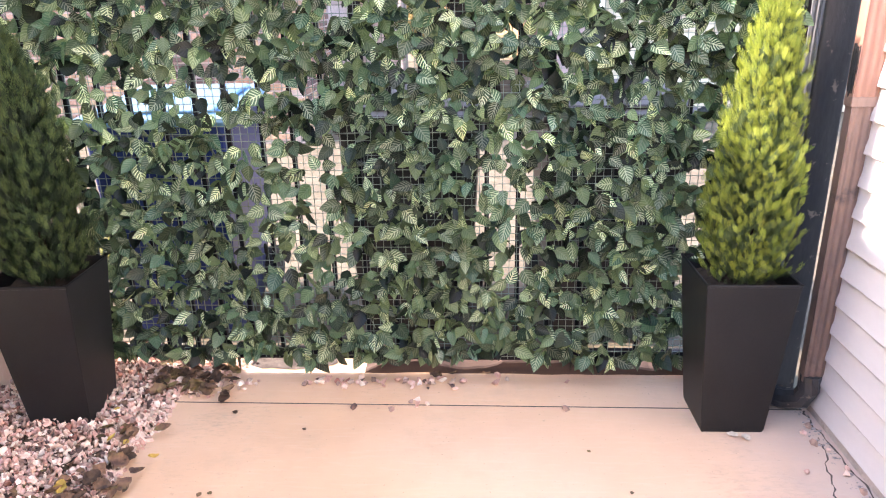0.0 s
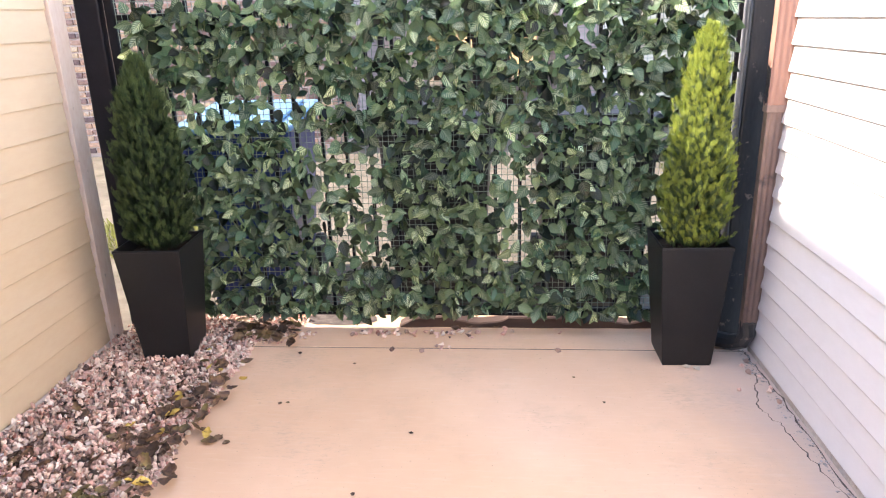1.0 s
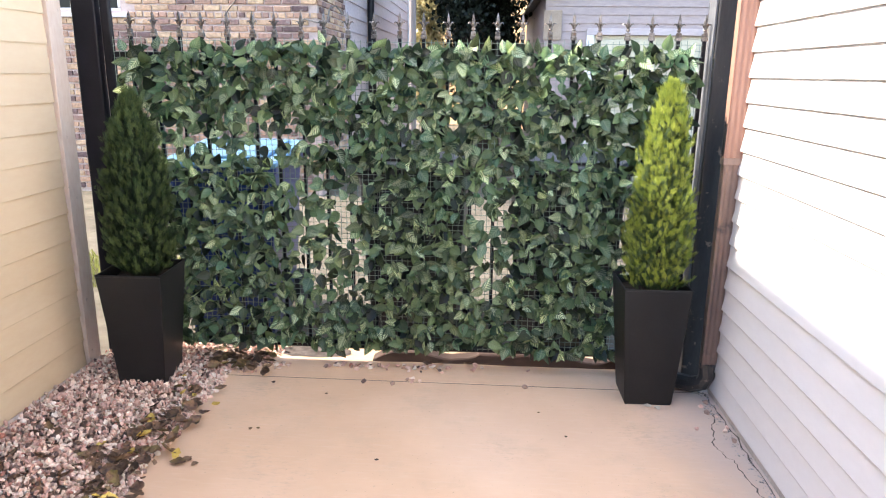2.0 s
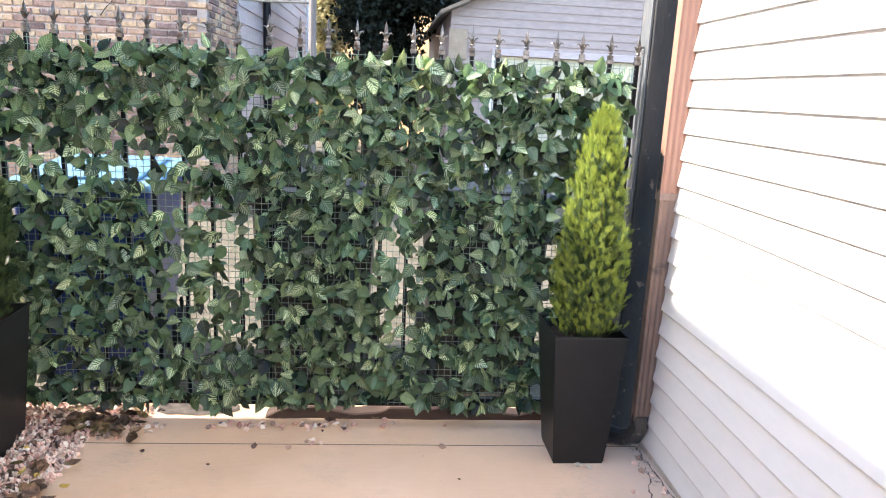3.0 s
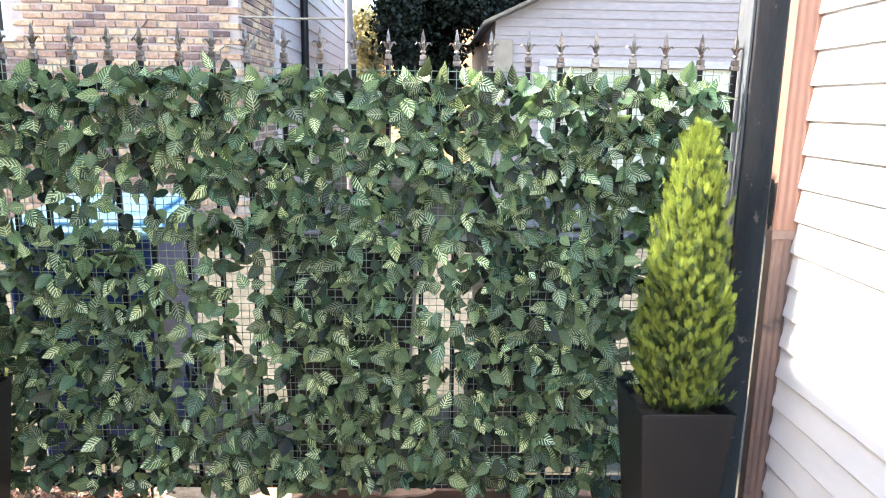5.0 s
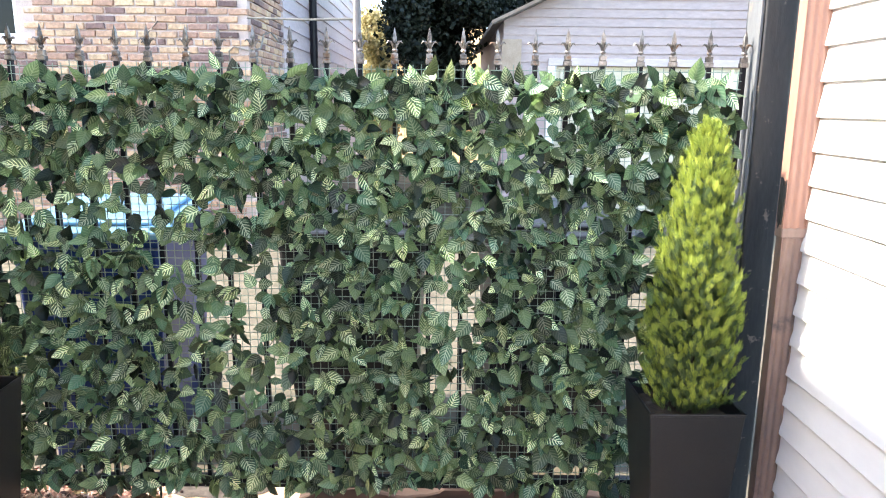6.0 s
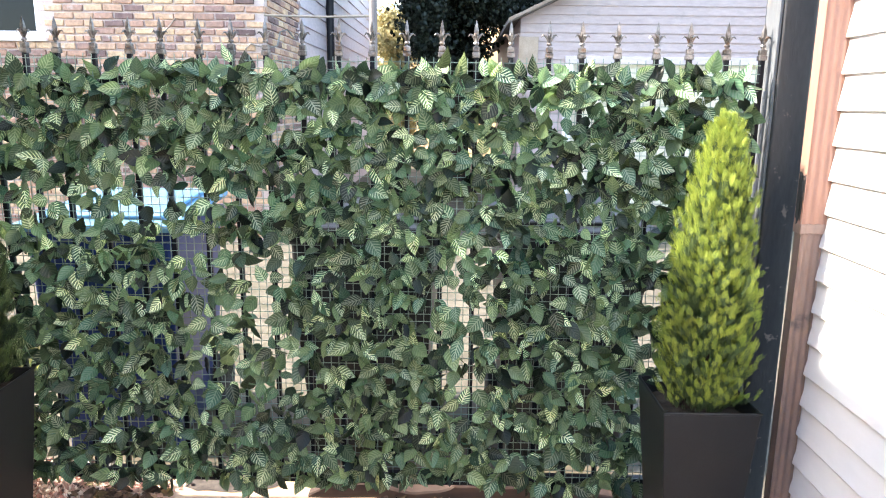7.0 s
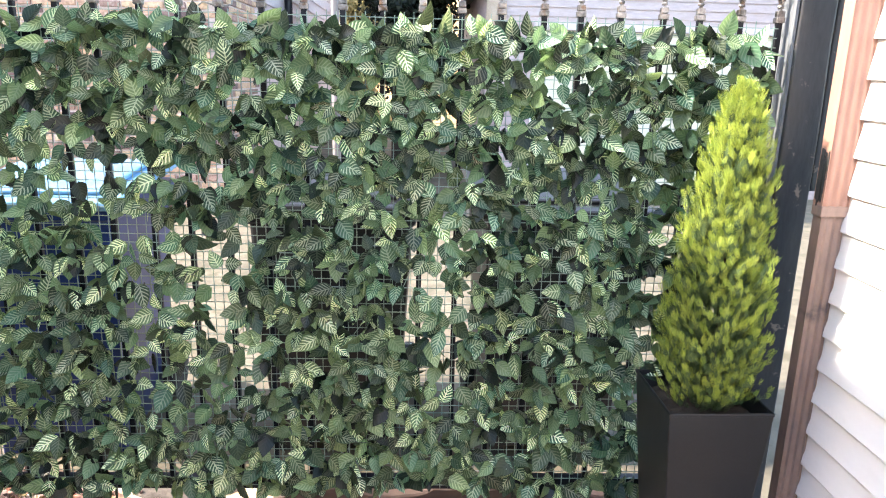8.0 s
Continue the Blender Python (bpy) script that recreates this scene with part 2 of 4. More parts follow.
def ivy_material():
    """Printed cloth leaf: green ground, paler herringbone veins between midrib and edge."""
    m, t, p = shader("ivy_leaf")
    uv = t.nodes.new("ShaderNodeUVMap")
    sep = t.nodes.new("ShaderNodeSeparateXYZ")
    t.links.new(uv.outputs[0], sep.inputs[0])
    side = calc(t, "ABSOLUTE", calc(t, "MULTIPLY_ADD", sep.outputs[0], 2.0, -1.0))
    wave = calc(t, "FRACT", calc(t, "MULTIPLY", calc(t, "SUBTRACT", sep.outputs[1], calc(t, "MULTIPLY", side, 0.30)), 6.6))
    vein = calc(t, "SMOOTH_MIN", calc(t, "MULTIPLY", calc(t, "ABSOLUTE", calc(t, "SUBTRACT", wave, 0.5)), 2.0), 1.0, 0.05)
    veins = ramp(t, vein, (1, 1, 1), (0, 0, 0), 0.28, 0.42)
    fade = ramp(t, side, (1, 1, 1), (0, 0, 0), 0.72, 0.98)
    veins = mixed(t, 1.0, veins, fade, "MULTIPLY")
    rib = ramp(t, side, (1, 1, 1), (0, 0, 0), 0.03, 0.10)
    veins = mixed(t, 1.0, veins, rib, "LIGHTEN")
    r = chance(t)
    base = ramp(t, r, (0.031, 0.084, 0.061), (0.106, 0.158, 0.080), 0.0, 1.0)
    # random tone per leaf, near black to bright, imitating depth shade and gloss
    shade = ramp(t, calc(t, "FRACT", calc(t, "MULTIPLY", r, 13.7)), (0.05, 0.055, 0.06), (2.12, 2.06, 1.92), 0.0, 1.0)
    pale = ramp(t, r, (0.66, 0.78, 0.66), (0.80, 0.86, 0.66), 0.0, 1.0)
    print_ = calc(t, "FRACT", calc(t, "MULTIPLY", r, 7.3))
    strength = calc(t, "MULTIPLY_ADD", calc(t, "POWER", print_, 2.0), 0.84, 0.05)
    col = mixed(t, mixed(t, 1.0, veins, strength, "MULTIPLY"), base, pale)
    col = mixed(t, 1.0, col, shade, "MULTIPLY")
    col = mixed(t, 0.4, col, ramp(t, noise_at(t, 30.0, 3.0), (0.3, 0.3, 0.3), (0.7, 0.7, 0.7), 0.3, 0.7), "OVERLAY")
    t.links.new(col, p.inputs["Base Color"])
    p.inputs["Roughness"].default_value, p.inputs["Specular IOR Level"].default_value = 0.28, 0.42
    bumped(t, p, vein, 0.35, 0.002)
    tl = t.nodes.new("ShaderNodeBsdfTranslucent")
    t.links.new(mixed(t, 1.0, col, (1.60, 1.55, 1.05), "MULTIPLY"), tl.inputs[0])
    mx = t.nodes.new("ShaderNodeMixShader")
    mx.inputs[0].default_value = 0.45
    t.links.new(p.outputs[0], mx.inputs[1])
    t.links.new(tl.outputs[0], mx.inputs[2])
    t.links.new(mx.outputs[0], t.nodes["Material Output"].inputs[0])
    return m


def brick_material():
    """Fired clay with each brick its own colour: tan, orange red, brown, burnt purple."""
    m, t, p = shader("common_brick")
    r = t.nodes.new("ShaderNodeValToRGB")
    stops = ((0.0, (0.11, 0.070, 0.070)), (0.2, (0.23, 0.145, 0.130)), (0.40, (0.37, 0.222, 0.165)), (0.65, (0.47, 0.305, 0.205)), (0.88, (0.51, 0.365, 0.240)), (1.0, (0.54, 0.41, 0.28)))
    while len(r.color_ramp.elements) < len(stops):
        r.color_ramp.elements.new(0.5)
    for e, (at, colour) in zip(r.color_ramp.elements, stops):
        e.position, e.color = at, (*colour, 1)
    t.links.new(calc(t, "MULTIPLY_ADD", noise_at(t, 1.1, 3.0), 0.9, calc(t, "MULTIPLY_ADD", chance(t), 0.9, -0.42)), r.inputs[0])
    col = mixed(t, 0.6, r.outputs[0], ramp(t, noise_at(t, 34.0, 5.0), (0.25, 0.25, 0.25), (0.75, 0.75, 0.75), 0.3, 0.7), "OVERLAY")
    col = mixed(t, ramp(t, noise_at(t, 7.0, 6.0, 0.7), (0, 0, 0), (1, 1, 1), 0.60, 0.72), col, (0.50, 0.45, 0.40))
    t.links.new(col, p.inputs["Base Color"])
    p.inputs["Roughness"].default_value = 0.92
    bumped(t, p, noise_at(t, 70.0, 4.0), 0.6, 0.006)
    return m


M["brick"] = brick_material()
M["gravel"] = gravel_material()
M["ivy"] = ivy_material()
# right plant's set brightened as sunlit, left one's darkened as shaded; inner sprays darker
M["golden_cypress"] = foliage("sunlit_cypress_tips", (0.185, 0.27, 0.055), (0.50, 0.555, 0.11), 0.40)
M["golden_cypress_old"] = foliage("sunlit_cypress_inner_shade", (0.042, 0.080, 0.036), (0.16, 0.215, 0.085), 0.25)
M["green_cypress"] = foliage("shaded_cypress_tips", (0.022, 0.058, 0.026), (0.138, 0.185, 0.062), 0.30)
M["green_cypress_old"] = foliage("shaded_cypress_inner_shade", (0.006, 0.015, 0.009), (0.034, 0.058, 0.026), 0.2)
M["evergreen"] = foliage("dark_evergreen", (0.006, 0.010, 0.007), (0.020, 0.028, 0.015), 0.1)
M["yellow_shrub"] = foliage("yellow_shrub", (0.26, 0.22, 0.09), (0.50, 0.42, 0.22), 0.5)
M["grass"] = foliage("dry_grass", (0.14, 0.17, 0.04), (0.34, 0.33, 0.10), 0.3)


def glass_material():
    m, t, p = shader("window_glass")
    p.inputs["Base Color"].default_value = (0.012, 0.014, 0.016, 1)
    p.inputs["Roughness"].default_value = 0.06
    p.inputs["Specular IOR Level"].default_value = 0.12
    return m


M["glass"] = glass_material()


# ---- mesh helpers ----
class Build:
    """Collects vertices and faces of one mesh."""

    def __init__(self):
        self.v, self.f = [], []

    def add(self, verts, faces, m=None):
        k = len(self.v)
        self.v += [tuple(m @ Vector(p)) if m else tuple(p) for p in verts]
        self.f += [tuple(i + k for i in f) for f in faces]
        return self

    def box(self, lo, hi, m=None, bevel=0.0):
        """A box; with bevel, its edges are cut."""
        (x0, y0, z0), (x1, y1, z1) = lo, hi
        if not bevel:
            v = [(x, y, z) for x in (x0, x1) for y in (y0, y1) for z in (z0, z1)]
            return self.add(v, [(0, 1, 3, 2), (4, 6, 7, 5), (0, 4, 5, 1), (2, 3, 7, 6), (0, 2, 6, 4), (1, 5, 7, 3)], m)
        bm = bmesh.new()
        bmesh.ops.create_cube(bm, size=1)
        for p in bm.verts:
            p.co = Vector(((x0 + x1) / 2 + p.co.x * (x1 - x0), (y0 + y1) / 2 + p.co.y * (y1 - y0), (z0 + z1) / 2 + p.co.z * (z1 - z0)))
        bmesh.ops.bevel(bm, geom=list(bm.edges), offset=bevel, segments=2, affect="EDGES", profile=0.5)
        return self.take(bm, m)

    def take(self, bm, m=None):
        bm.verts.index_update()
        self.add([p.co for p in bm.verts], [[p.index for p in f.verts] for f in bm.faces], m)
        bm.free()
        return self

    def lathe(self, rings, sides=12, m=None, turn=0.0, squash=1.0):
        """Rings of (radius, z)."""
        v, f = [], []
        for r, z in rings:
            for i in range(sides):
                a = turn + 2 * math.pi * i / sides
                v.append((r * math.cos(a), squash * r * math.sin(a), z))
        for k in range(len(rings) - 1):
            for i in range(sides):
                j = (i + 1) % sides
                f.append((k * sides + i, k * sides + j, (k + 1) * sides + j, (k + 1) * sides + i))
        f.append(tuple(range(sides))[::-1])
        f.append(tuple((len(rings) - 1) * sides + i for i in range(sides)))
        return self.add(v, f, m)

    def tube(self, points, radii, sides=8, m=None):
        """A tube along points."""
        v, f = [], []
        points = [Vector(p) for p in points]
        for k, p in enumerate(points):
            way = (points[min(k + 1, len(points) - 1)] - points[max(k - 1, 0)]).normalized()
            q = way.to_track_quat("Z", "Y")
            r = radii[k] if isinstance(radii, (list, tuple)) else radii
            for i in range(sides):
                a = 2 * math.pi * i / sides
                v.append(p + q @ Vector((r * math.cos(a), r * math.sin(a), 0)))
        for k in range(len(points) - 1):
            for i in range(sides):
                j = (i + 1) % sides
                f.append((k * sides + i, k * sides + j, (k + 1) * sides + j, (k + 1) * sides + i))
        f.append(tuple(range(sides))[::-1])
        f.append(tuple((len(points) - 1) * sides + i for i in range(sides)))
        return self.add(v, f, m)

    def prism(self, outline, axis, a, b, m=None):
        """An outline in the two other axes, pushed from a to b along axis (0, 1 or 2)."""
        n = len(outline)

        def at(p, q):
            c = list(p)
            c.insert(axis, q)
            return tuple(c)

        v = [at(p, a) for p in outline] + [at(p, b) for p in outline]
        f = [tuple(range(n))[::-1], tuple(range(n, 2 * n))] + [(i, (i + 1) % n, n + (i + 1) % n, n + i) for i in range(n)]
        return self.add(v, f, m)

    def mesh(self, name, material, smooth=False):
        me = bpy.data.meshes.new(name)
        me.from_pydata(self.v, [], self.f)
        bm = bmesh.new()
        bm.from_mesh(me)
        if len(bm.faces) < 60000:
            bmesh.ops.recalc_face_normals(bm, faces=list(bm.faces))
        bm.to_mesh(me)
        bm.free()
        if smooth:
            me.shade_smooth()
        me.materials.append(M[material])
        return me


def part(name, shape, material, parent=None, label="", smooth=False, m=None):
    """Links a Build or a finished mesh as one object, under a thing or a part."""
    me = shape.mesh(name, material, smooth) if isinstance(shape, Build) else shape
    ob = new(name, me)
    ob.parent = parent
    if m is not None:
        ob.matrix_basis = m
    return tagged(ob, label) if label else ob


def thing(name, label, category, m=None, group="", kind=""):
    ob = new(name)
    ob.empty_display_size = 0.1
    if m is not None:
        ob.matrix_basis = m
    return tagged(ob, label, category, group, kind)


# ---- ground ----
WALL_L, WALL_R, FENCE_Y = -1.87, 1.18, 2.47
ground = part("ground", Build().add([(-300, -300, -0.02), (300, -300, -0.02), (300, 300, -0.02), (-300, 300, -0.02)], [(0, 1, 2, 3)]), "yard")
tagged(ground, "pale worn concrete yard reaching into the distance", "ground", kind="structure")
bed = part("gravel_bed_soil", Build().box((WALL_L, -5.0, -0.10), (-1.165, 2.72, -0.006)), "soil")
tagged(bed, "dark bare soil under the gravel strip", "soil", kind="structure")
slab = thing("pavement", "pinkish tan poured concrete patio slab with a crack", "pavement", kind="structure")
part("slab", Build().box((-1.16, -5.0, -0.12), (WALL_R - 0.004, 2.2685, 0.0), bevel=0.004), "concrete", slab)
part("slab", Build().box((-1.155, 2.2770, -0.12), (WALL_R - 0.004, 2.66, -0.002), bevel=0.003), "concrete", slab)
part("joint", Build().box((-1.15, 2.2670, -0.10), (WALL_R - 0.03, 2.2785, -0.0035)), "crack", slab)


def crack(points, width, seed):
    rng = random.Random(seed)
    left, right = [], []
    for (x0, y0), (x1, y1) in zip(points, points[1:]):
        for i in range(7):
            s = i / 7
            w = width * rng.uniform(0.25, 1.0)
            x, y = x0 + (x1 - x0) * s + rng.gauss(0, 0.005), y0 + (y1 - y0) * s
            left.append((x - w, y, 0.0012))
            right.append((x + w, y, 0.0012))
    n = len(left)
    return Build().add(left + right, [(i, i + 1, n + i + 1, n + i) for i in range(n - 1)])


part("crack", crack([(1.125, 2.10), (1.110, 2.0), (1.060, 1.86), (1.046, 1.766), (1.08, 1.66), (1.094, 1.549), (1.105, 1.40), (1.125, 1.27), (1.14, 1.0)], 0.0034, 4), "crack", slab)
part("crack", crack([(1.15, 2.26), (1.145, 2.12), (1.15, 1.9), (1.15, 1.6), (1.155, 1.2), (1.156, 0.6)], 0.0045, 5), "crack", slab, "dirt-filled gap along the siding")


# ---- the two buildings along the passage ----
def board_mesh(name, material, y0, y1, pitch, side, proud=0.015, thin=0.004):
    """One lap board; side -1 faces -x, 1 faces +x. Its lower edge is at z 0."""
    o = [(0, 0), (side * proud, 0), (side * (proud + 0.001), 0.004), (side * thin, pitch + 0.006), (0, pitch + 0.006)]
    return Build().prism([(x, z) for x, z in o], 1, y0, y1).mesh(name, material)


wall_right = thing("wall_right", "white vinyl lap-sided wall, sunlit above and shaded below", "wall", kind="structure")
part("wall_body", Build().box((WALL_R, -5.0, -0.1), (WALL_R + 0.16, 2.30, 3.42)), "white_siding", wall_right)
part("footing", Build().box((WALL_R - 0.012, -5.0, -0.1), (WALL_R + 0.1, 2.29, 0.028)), "footing", wall_right)
me = board_mesh("siding_board", "white_siding", -5.0, 2.303, 0.1009, -1, 0.019)
for k in range(34):
    part("siding_board", me, None, wall_right, m=pose(WALL_R - 0.001, 0, 0.0345 + 0.1009 * k))
roof = thing("roof_right", "grey shingled roof with white fascia over the white wall", "roof", kind="structure")
part("roof_deck", Build().prism([(WALL_R - 0.10, 3.46), (WALL_R - 0.10, 3.58), (5.2, 5.1), (5.2, 4.98)], 1, -5.2, 2.42), "shingle", roof)
part("fascia", Build().box((WALL_R - 0.125, -5.2, 3.44), (WALL_R - 0.103, 2.44, 3.60)), "white_paint", roof)

wall_left = thing("wall_left", "cream vinyl lap-sided garage wall in shade", "wall", kind="structure")
part("wall_body", Build().box((WALL_L - 0.16, -5.0, -0.1), (WALL_L, 2.352, 2.60)), "cream_siding", wall_left)
part("wall_end", Build().box((-6.0, 2.20, -0.1), (WALL_L - 0.162, 2.352, 2.60)), "cream_siding", wall_left)
me = board_mesh("siding_board", "cream_siding", -5.0, 2.258, 0.127, 1, 0.011, 0.004)
for k in range(20):
    part("siding_board", me, None, wall_left, m=pose(WALL_L + 0.001, 0, 0.030 + 0.127 * k))
part("corner_trim", Build().box((WALL_L - 0.02, 2.268, 0.0), (WALL_L + 0.024, 2.372, 2.60), bevel=0.004), "trim", wall_left, "weathered off-white corner board")
part("base_ledge", Build().box((WALL_L, -5.0, -0.03), (WALL_L + 0.026, 2.262, 0.026), bevel=0.004), "trim", wall_left, "dirty base strip")
roof = thing("roof_left", "grey shingled garage roof with white fascia", "roof", kind="structure")
part("roof_deck", Build().prism([(-1.62, 2.60), (-1.62, 2.68), (-5.0, 3.9), (-5.0, 3.80)], 1, -5.2, 2.45), "shingle", roof)
part("fascia", Build().box((-1.618, -5.2, 2.55), (-1.60, 2.47, 2.69)), "white_paint", roof)
back = part("wall_back", Build().box((-6.0, -5.3, -0.1), (5.2, -5.02, 2.7)), "cream_siding")
tagged(back, "plain cream wall closing the passage behind", "wall", kind="structure")


# ---- posts and iron fence ----
def rough_post(lo, hi, seed):
    """A square post with slightly uneven faces and rounded corners."""
    bm = bmesh.new()
    bmesh.ops.create_cube(bm, size=1)
    for p in bm.verts:
        p.co = Vector(((lo[0] + hi[0]) / 2 + p.co.x * (hi[0] - lo[0]), (lo[1] + hi[1]) / 2 + p.co.y * (hi[1] - lo[1]), (lo[2] + hi[2]) / 2 + p.co.z * (hi[2] - lo[2])))
    bmesh.ops.bevel(bm, geom=[e for e in bm.edges if abs(e.verts[0].co.z - e.verts[1].co.z) > 0.1], offset=0.008, segments=3, affect="EDGES", profile=0.5)
    bmesh.ops.subdivide_edges(bm, edges=[e for e in bm.edges if abs(e.verts[0].co.z - e.verts[1].co.z) > 0.1], cuts=22)
    for p in bm.verts:
        q = noise.noise_vector(p.co * 6 + Vector((seed, 0, 0)))
        p.co += Vector((q.x, q.y, 0)) * 0.003
    return Build().take(bm)


def weathered_board(x0, x1, y0, y1, h):
    """A board on the ground with a worn, sinking end, broken notches and an uneven top."""
    b, v, n = Build(), [], 90
    for i in range(n + 1):
        x = x0 + (x1 - x0) * i / n
        notch = max(0.0, 1 - abs(x + 0.06) / 0.14) ** 0.5 * 0.62 + max(0.0, 1 - abs(x - 0.66) / 0.10) ** 0.5 * 0.55
        top = h * min(1.0, 0.15 + (x - x0) / 0.12) * (1 - notch) + 0.008 * noise.noise(Vector((x * 11, 0, 2.0)))
        front = y0 + 0.010 * noise.noise(Vector((x * 6, 3.0, 0)))
        v += [(x, front, -0.01), (x, front, top - 0.006), (x, front + 0.007, top), (x, y1, top), (x, y1, -0.01)]
    f = [(5 * i + k, 5 * i + 5 + k, 5 * i + 6 + k, 5 * i + 1 + k) for i in range(n) for k in range(4)]
    return b.add(v, f + [(4, 3, 2, 1, 0), tuple(5 * n + k for k in range(5))])


fence = thing("iron_fence", "black wrought iron fence with silver spear finials behind ivy", "fence", pose(0, FENCE_Y, 0))
part("post", rough_post((1.078, -0.045, -0.02), (1.186, 0.07, 2.75), 1), "chipped", fence, "square black post with chipped paint")
part("jamb_strip", rough_post((1.188, -0.04, 1.12), (1.215, 0.0, 2.75), 9), "chipped", fence, "black strip closing the gap above")
part("post", rough_post((-1.835, -0.045, -0.02), (-1.722, 0.008, 2.75), 3), "black_iron", fence, "square black post")
part("post", rough_post((-1.712, -0.02, 0.03), (-1.668, 0.016, 2.70), 4), "black_iron", fence, "narrow black gate frame upright")
part("rail", Build().box((-1.668, -0.012, 0.085), (1.036, 0.026, 0.125), bevel=0.004), "black_iron", fence)
# grey strip over the post's left face, lighter than the rest of the post
part("side_plate", rough_post((1.068, -0.04, 0.25), (1.0765, 0.068, 2.72), 7), "grey_plate", fence, "grey strip laid over the post's left face")
part("rail", Build().box((-1.668, -0.012, 1.50), (1.036, 0.022, 1.53), bevel=0.003), "black_iron", fence)
part("bottom_board", weathered_board(-0.47, 1.03, 0.036, 0.11, 0.054), "board", fence, "weathered brown board along the foot")

picket_mesh = Build().box((-0.008, -0.008, 0.10), (0.008, 0.008, 1.604), bevel=0.0015).mesh("picket", "black_iron")
collar_mesh = Build().box((-0.0125, -0.0125, 1.600), (0.0125, 0.0125, 1.616), bevel=0.002).box((-0.0105, -0.0105, 1.617), (0.0105, 0.0105, 1.634), bevel=0.002).mesh("collar", "finial")


def finial():
    b = Build()
    b.lathe([(0.0070, 1.632), (0.0048, 1.640), (0.0042, 1.656), (0.0082, 1.670), (0.0090, 1.680), (0.0062, 1.697), (0.0006, 1.716)], 4, turn=0.785, squash=0.9)
    for turn in (0, 90, 180, 270):
        pts = [(0.002, 0, 1.646), (0.007, 0, 1.660), (0.0135, 0, 1.6705), (0.0205, 0, 1.6725), (0.0270, 0, 1.6655)]
        b.tube(pts, [0.0030, 0.0040, 0.0042, 0.0030, 0.0006], 5, pose(0, 0, 0, 0, 0, turn))
    b.lathe([(0.008, 1.640), (0.0095, 1.644), (0.008, 1.648)], 8)
    return b.mesh("finial", "finial")


finial_mesh = finial()
rng = random.Random(11)
for k in range(24):
    p = part("picket", picket_mesh, None, fence, m=pose(1.043 - 0.114 * k, 0, 0, 0, rng.uniform(-0.25, 0.25), rng.uniform(-3, 3)))
    part("collar", collar_mesh, None, p)
    part("finial", finial_mesh, None, p, "silver-grey spear finial", m=pose(0, 0, 0, 0, 0, rng.uniform(-14, 14)))


# ---- downspout at the end of the white wall ----
def pipe_outline(w, d, ridges=3, depth=0.004):
    """Box pipe with flutes on the front and the side, as (x, y) points round the middle."""
    pts, n = [], 24
    for i in range(n):
        s = i / n
        pts.append((-w / 2 + w * s, -d / 2 + depth * (0.5 + 0.5 * math.cos(2 * math.pi * ridges * s)) * (0 if i in (0,) else 1)))
    for i in range(n):
        s = i / n
        pts.append((w / 2 - depth * (0.5 + 0.5 * math.cos(2 * math.pi * ridges * s)) * (0 if i == 0 else 1), -d / 2 + d * s))
    return pts + [(w / 2, d / 2), (-w / 2, d / 2)]


spout = thing("downspout", "salmon brown metal downspout with black paint smudges", "downspout", pose(1.133, 2.226, 0))
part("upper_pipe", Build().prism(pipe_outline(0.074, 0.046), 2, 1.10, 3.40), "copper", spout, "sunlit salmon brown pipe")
part("lower_pipe", Build().prism(pipe_outline(0.066, 0.040), 2, 0.15, 1.10), "copper_shaded", spout, "brown pipe darkened as if in shade, with black overspray")
part("coupling", Build().box((-0.0385, -0.0245, 1.085), (0.0385, 0.0245, 1.115), bevel=0.003), "copper_shaded", spout)
part("elbow", Build().tube([(0, 0, 0.17), (0, 0.0, 0.11), (-0.012, 0.01, 0.07), (-0.045, 0.045, 0.045), (-0.10, 0.10, 0.035)], [0.036, 0.037, 0.038, 0.038, 0.040], 10), "chipped", spout, "blackened elbow at the foot")


def brush_marks(seed):
    rng = random.Random(seed)
    b = Build()
    for i in range(46):
        y = rng.uniform(-0.022, 0.017)
        top = 1.256 + rng.uniform(-0.035, 0.012)
        low = top - rng.uniform(0.03, 0.15) * (0.6 + 12 * max(0.0, y + 0.022))
        w = rng.uniform(0.0012, 0.0045)
        b.box((-0.0385 - 0.0005 * i / 46, y, low), (-0.0365, y + w, top))
    return b


tagged(part("paint_smudge", brush_marks(3), "smudge", spout, "black brushed paint streaks"), kind="stuff")
def shade_patch(x, y, a, b, seed):
    rng = random.Random(seed)
    n = 26
    rim = [(x + a * math.cos(6.2832 * k / n) * rng.uniform(0.9, 1.05), y + b * math.sin(6.2832 * k / n) * rng.uniform(0.85, 1.1), 0.0005) for k in range(n)]
    return Build().add(rim + [(x, y, 0.006)], [(k, (k + 1) % n, n) for k in range(n)])


# dark ellipse painted where the concrete under the fence lies in shade
tagged(part("dirt", shade_patch(-0.79, 2.60, 0.20, 0.085, 3), "crack"), "flat dark patch standing for shade on the concrete strip", "dirt")
drain = part("debris", Build().box((0.98, 2.29, 0.0), (1.14, 2.42, 0.012), bevel=0.005), "soil")
tagged(drain, "dark wet dirt under the downspout elbow", "dirt")


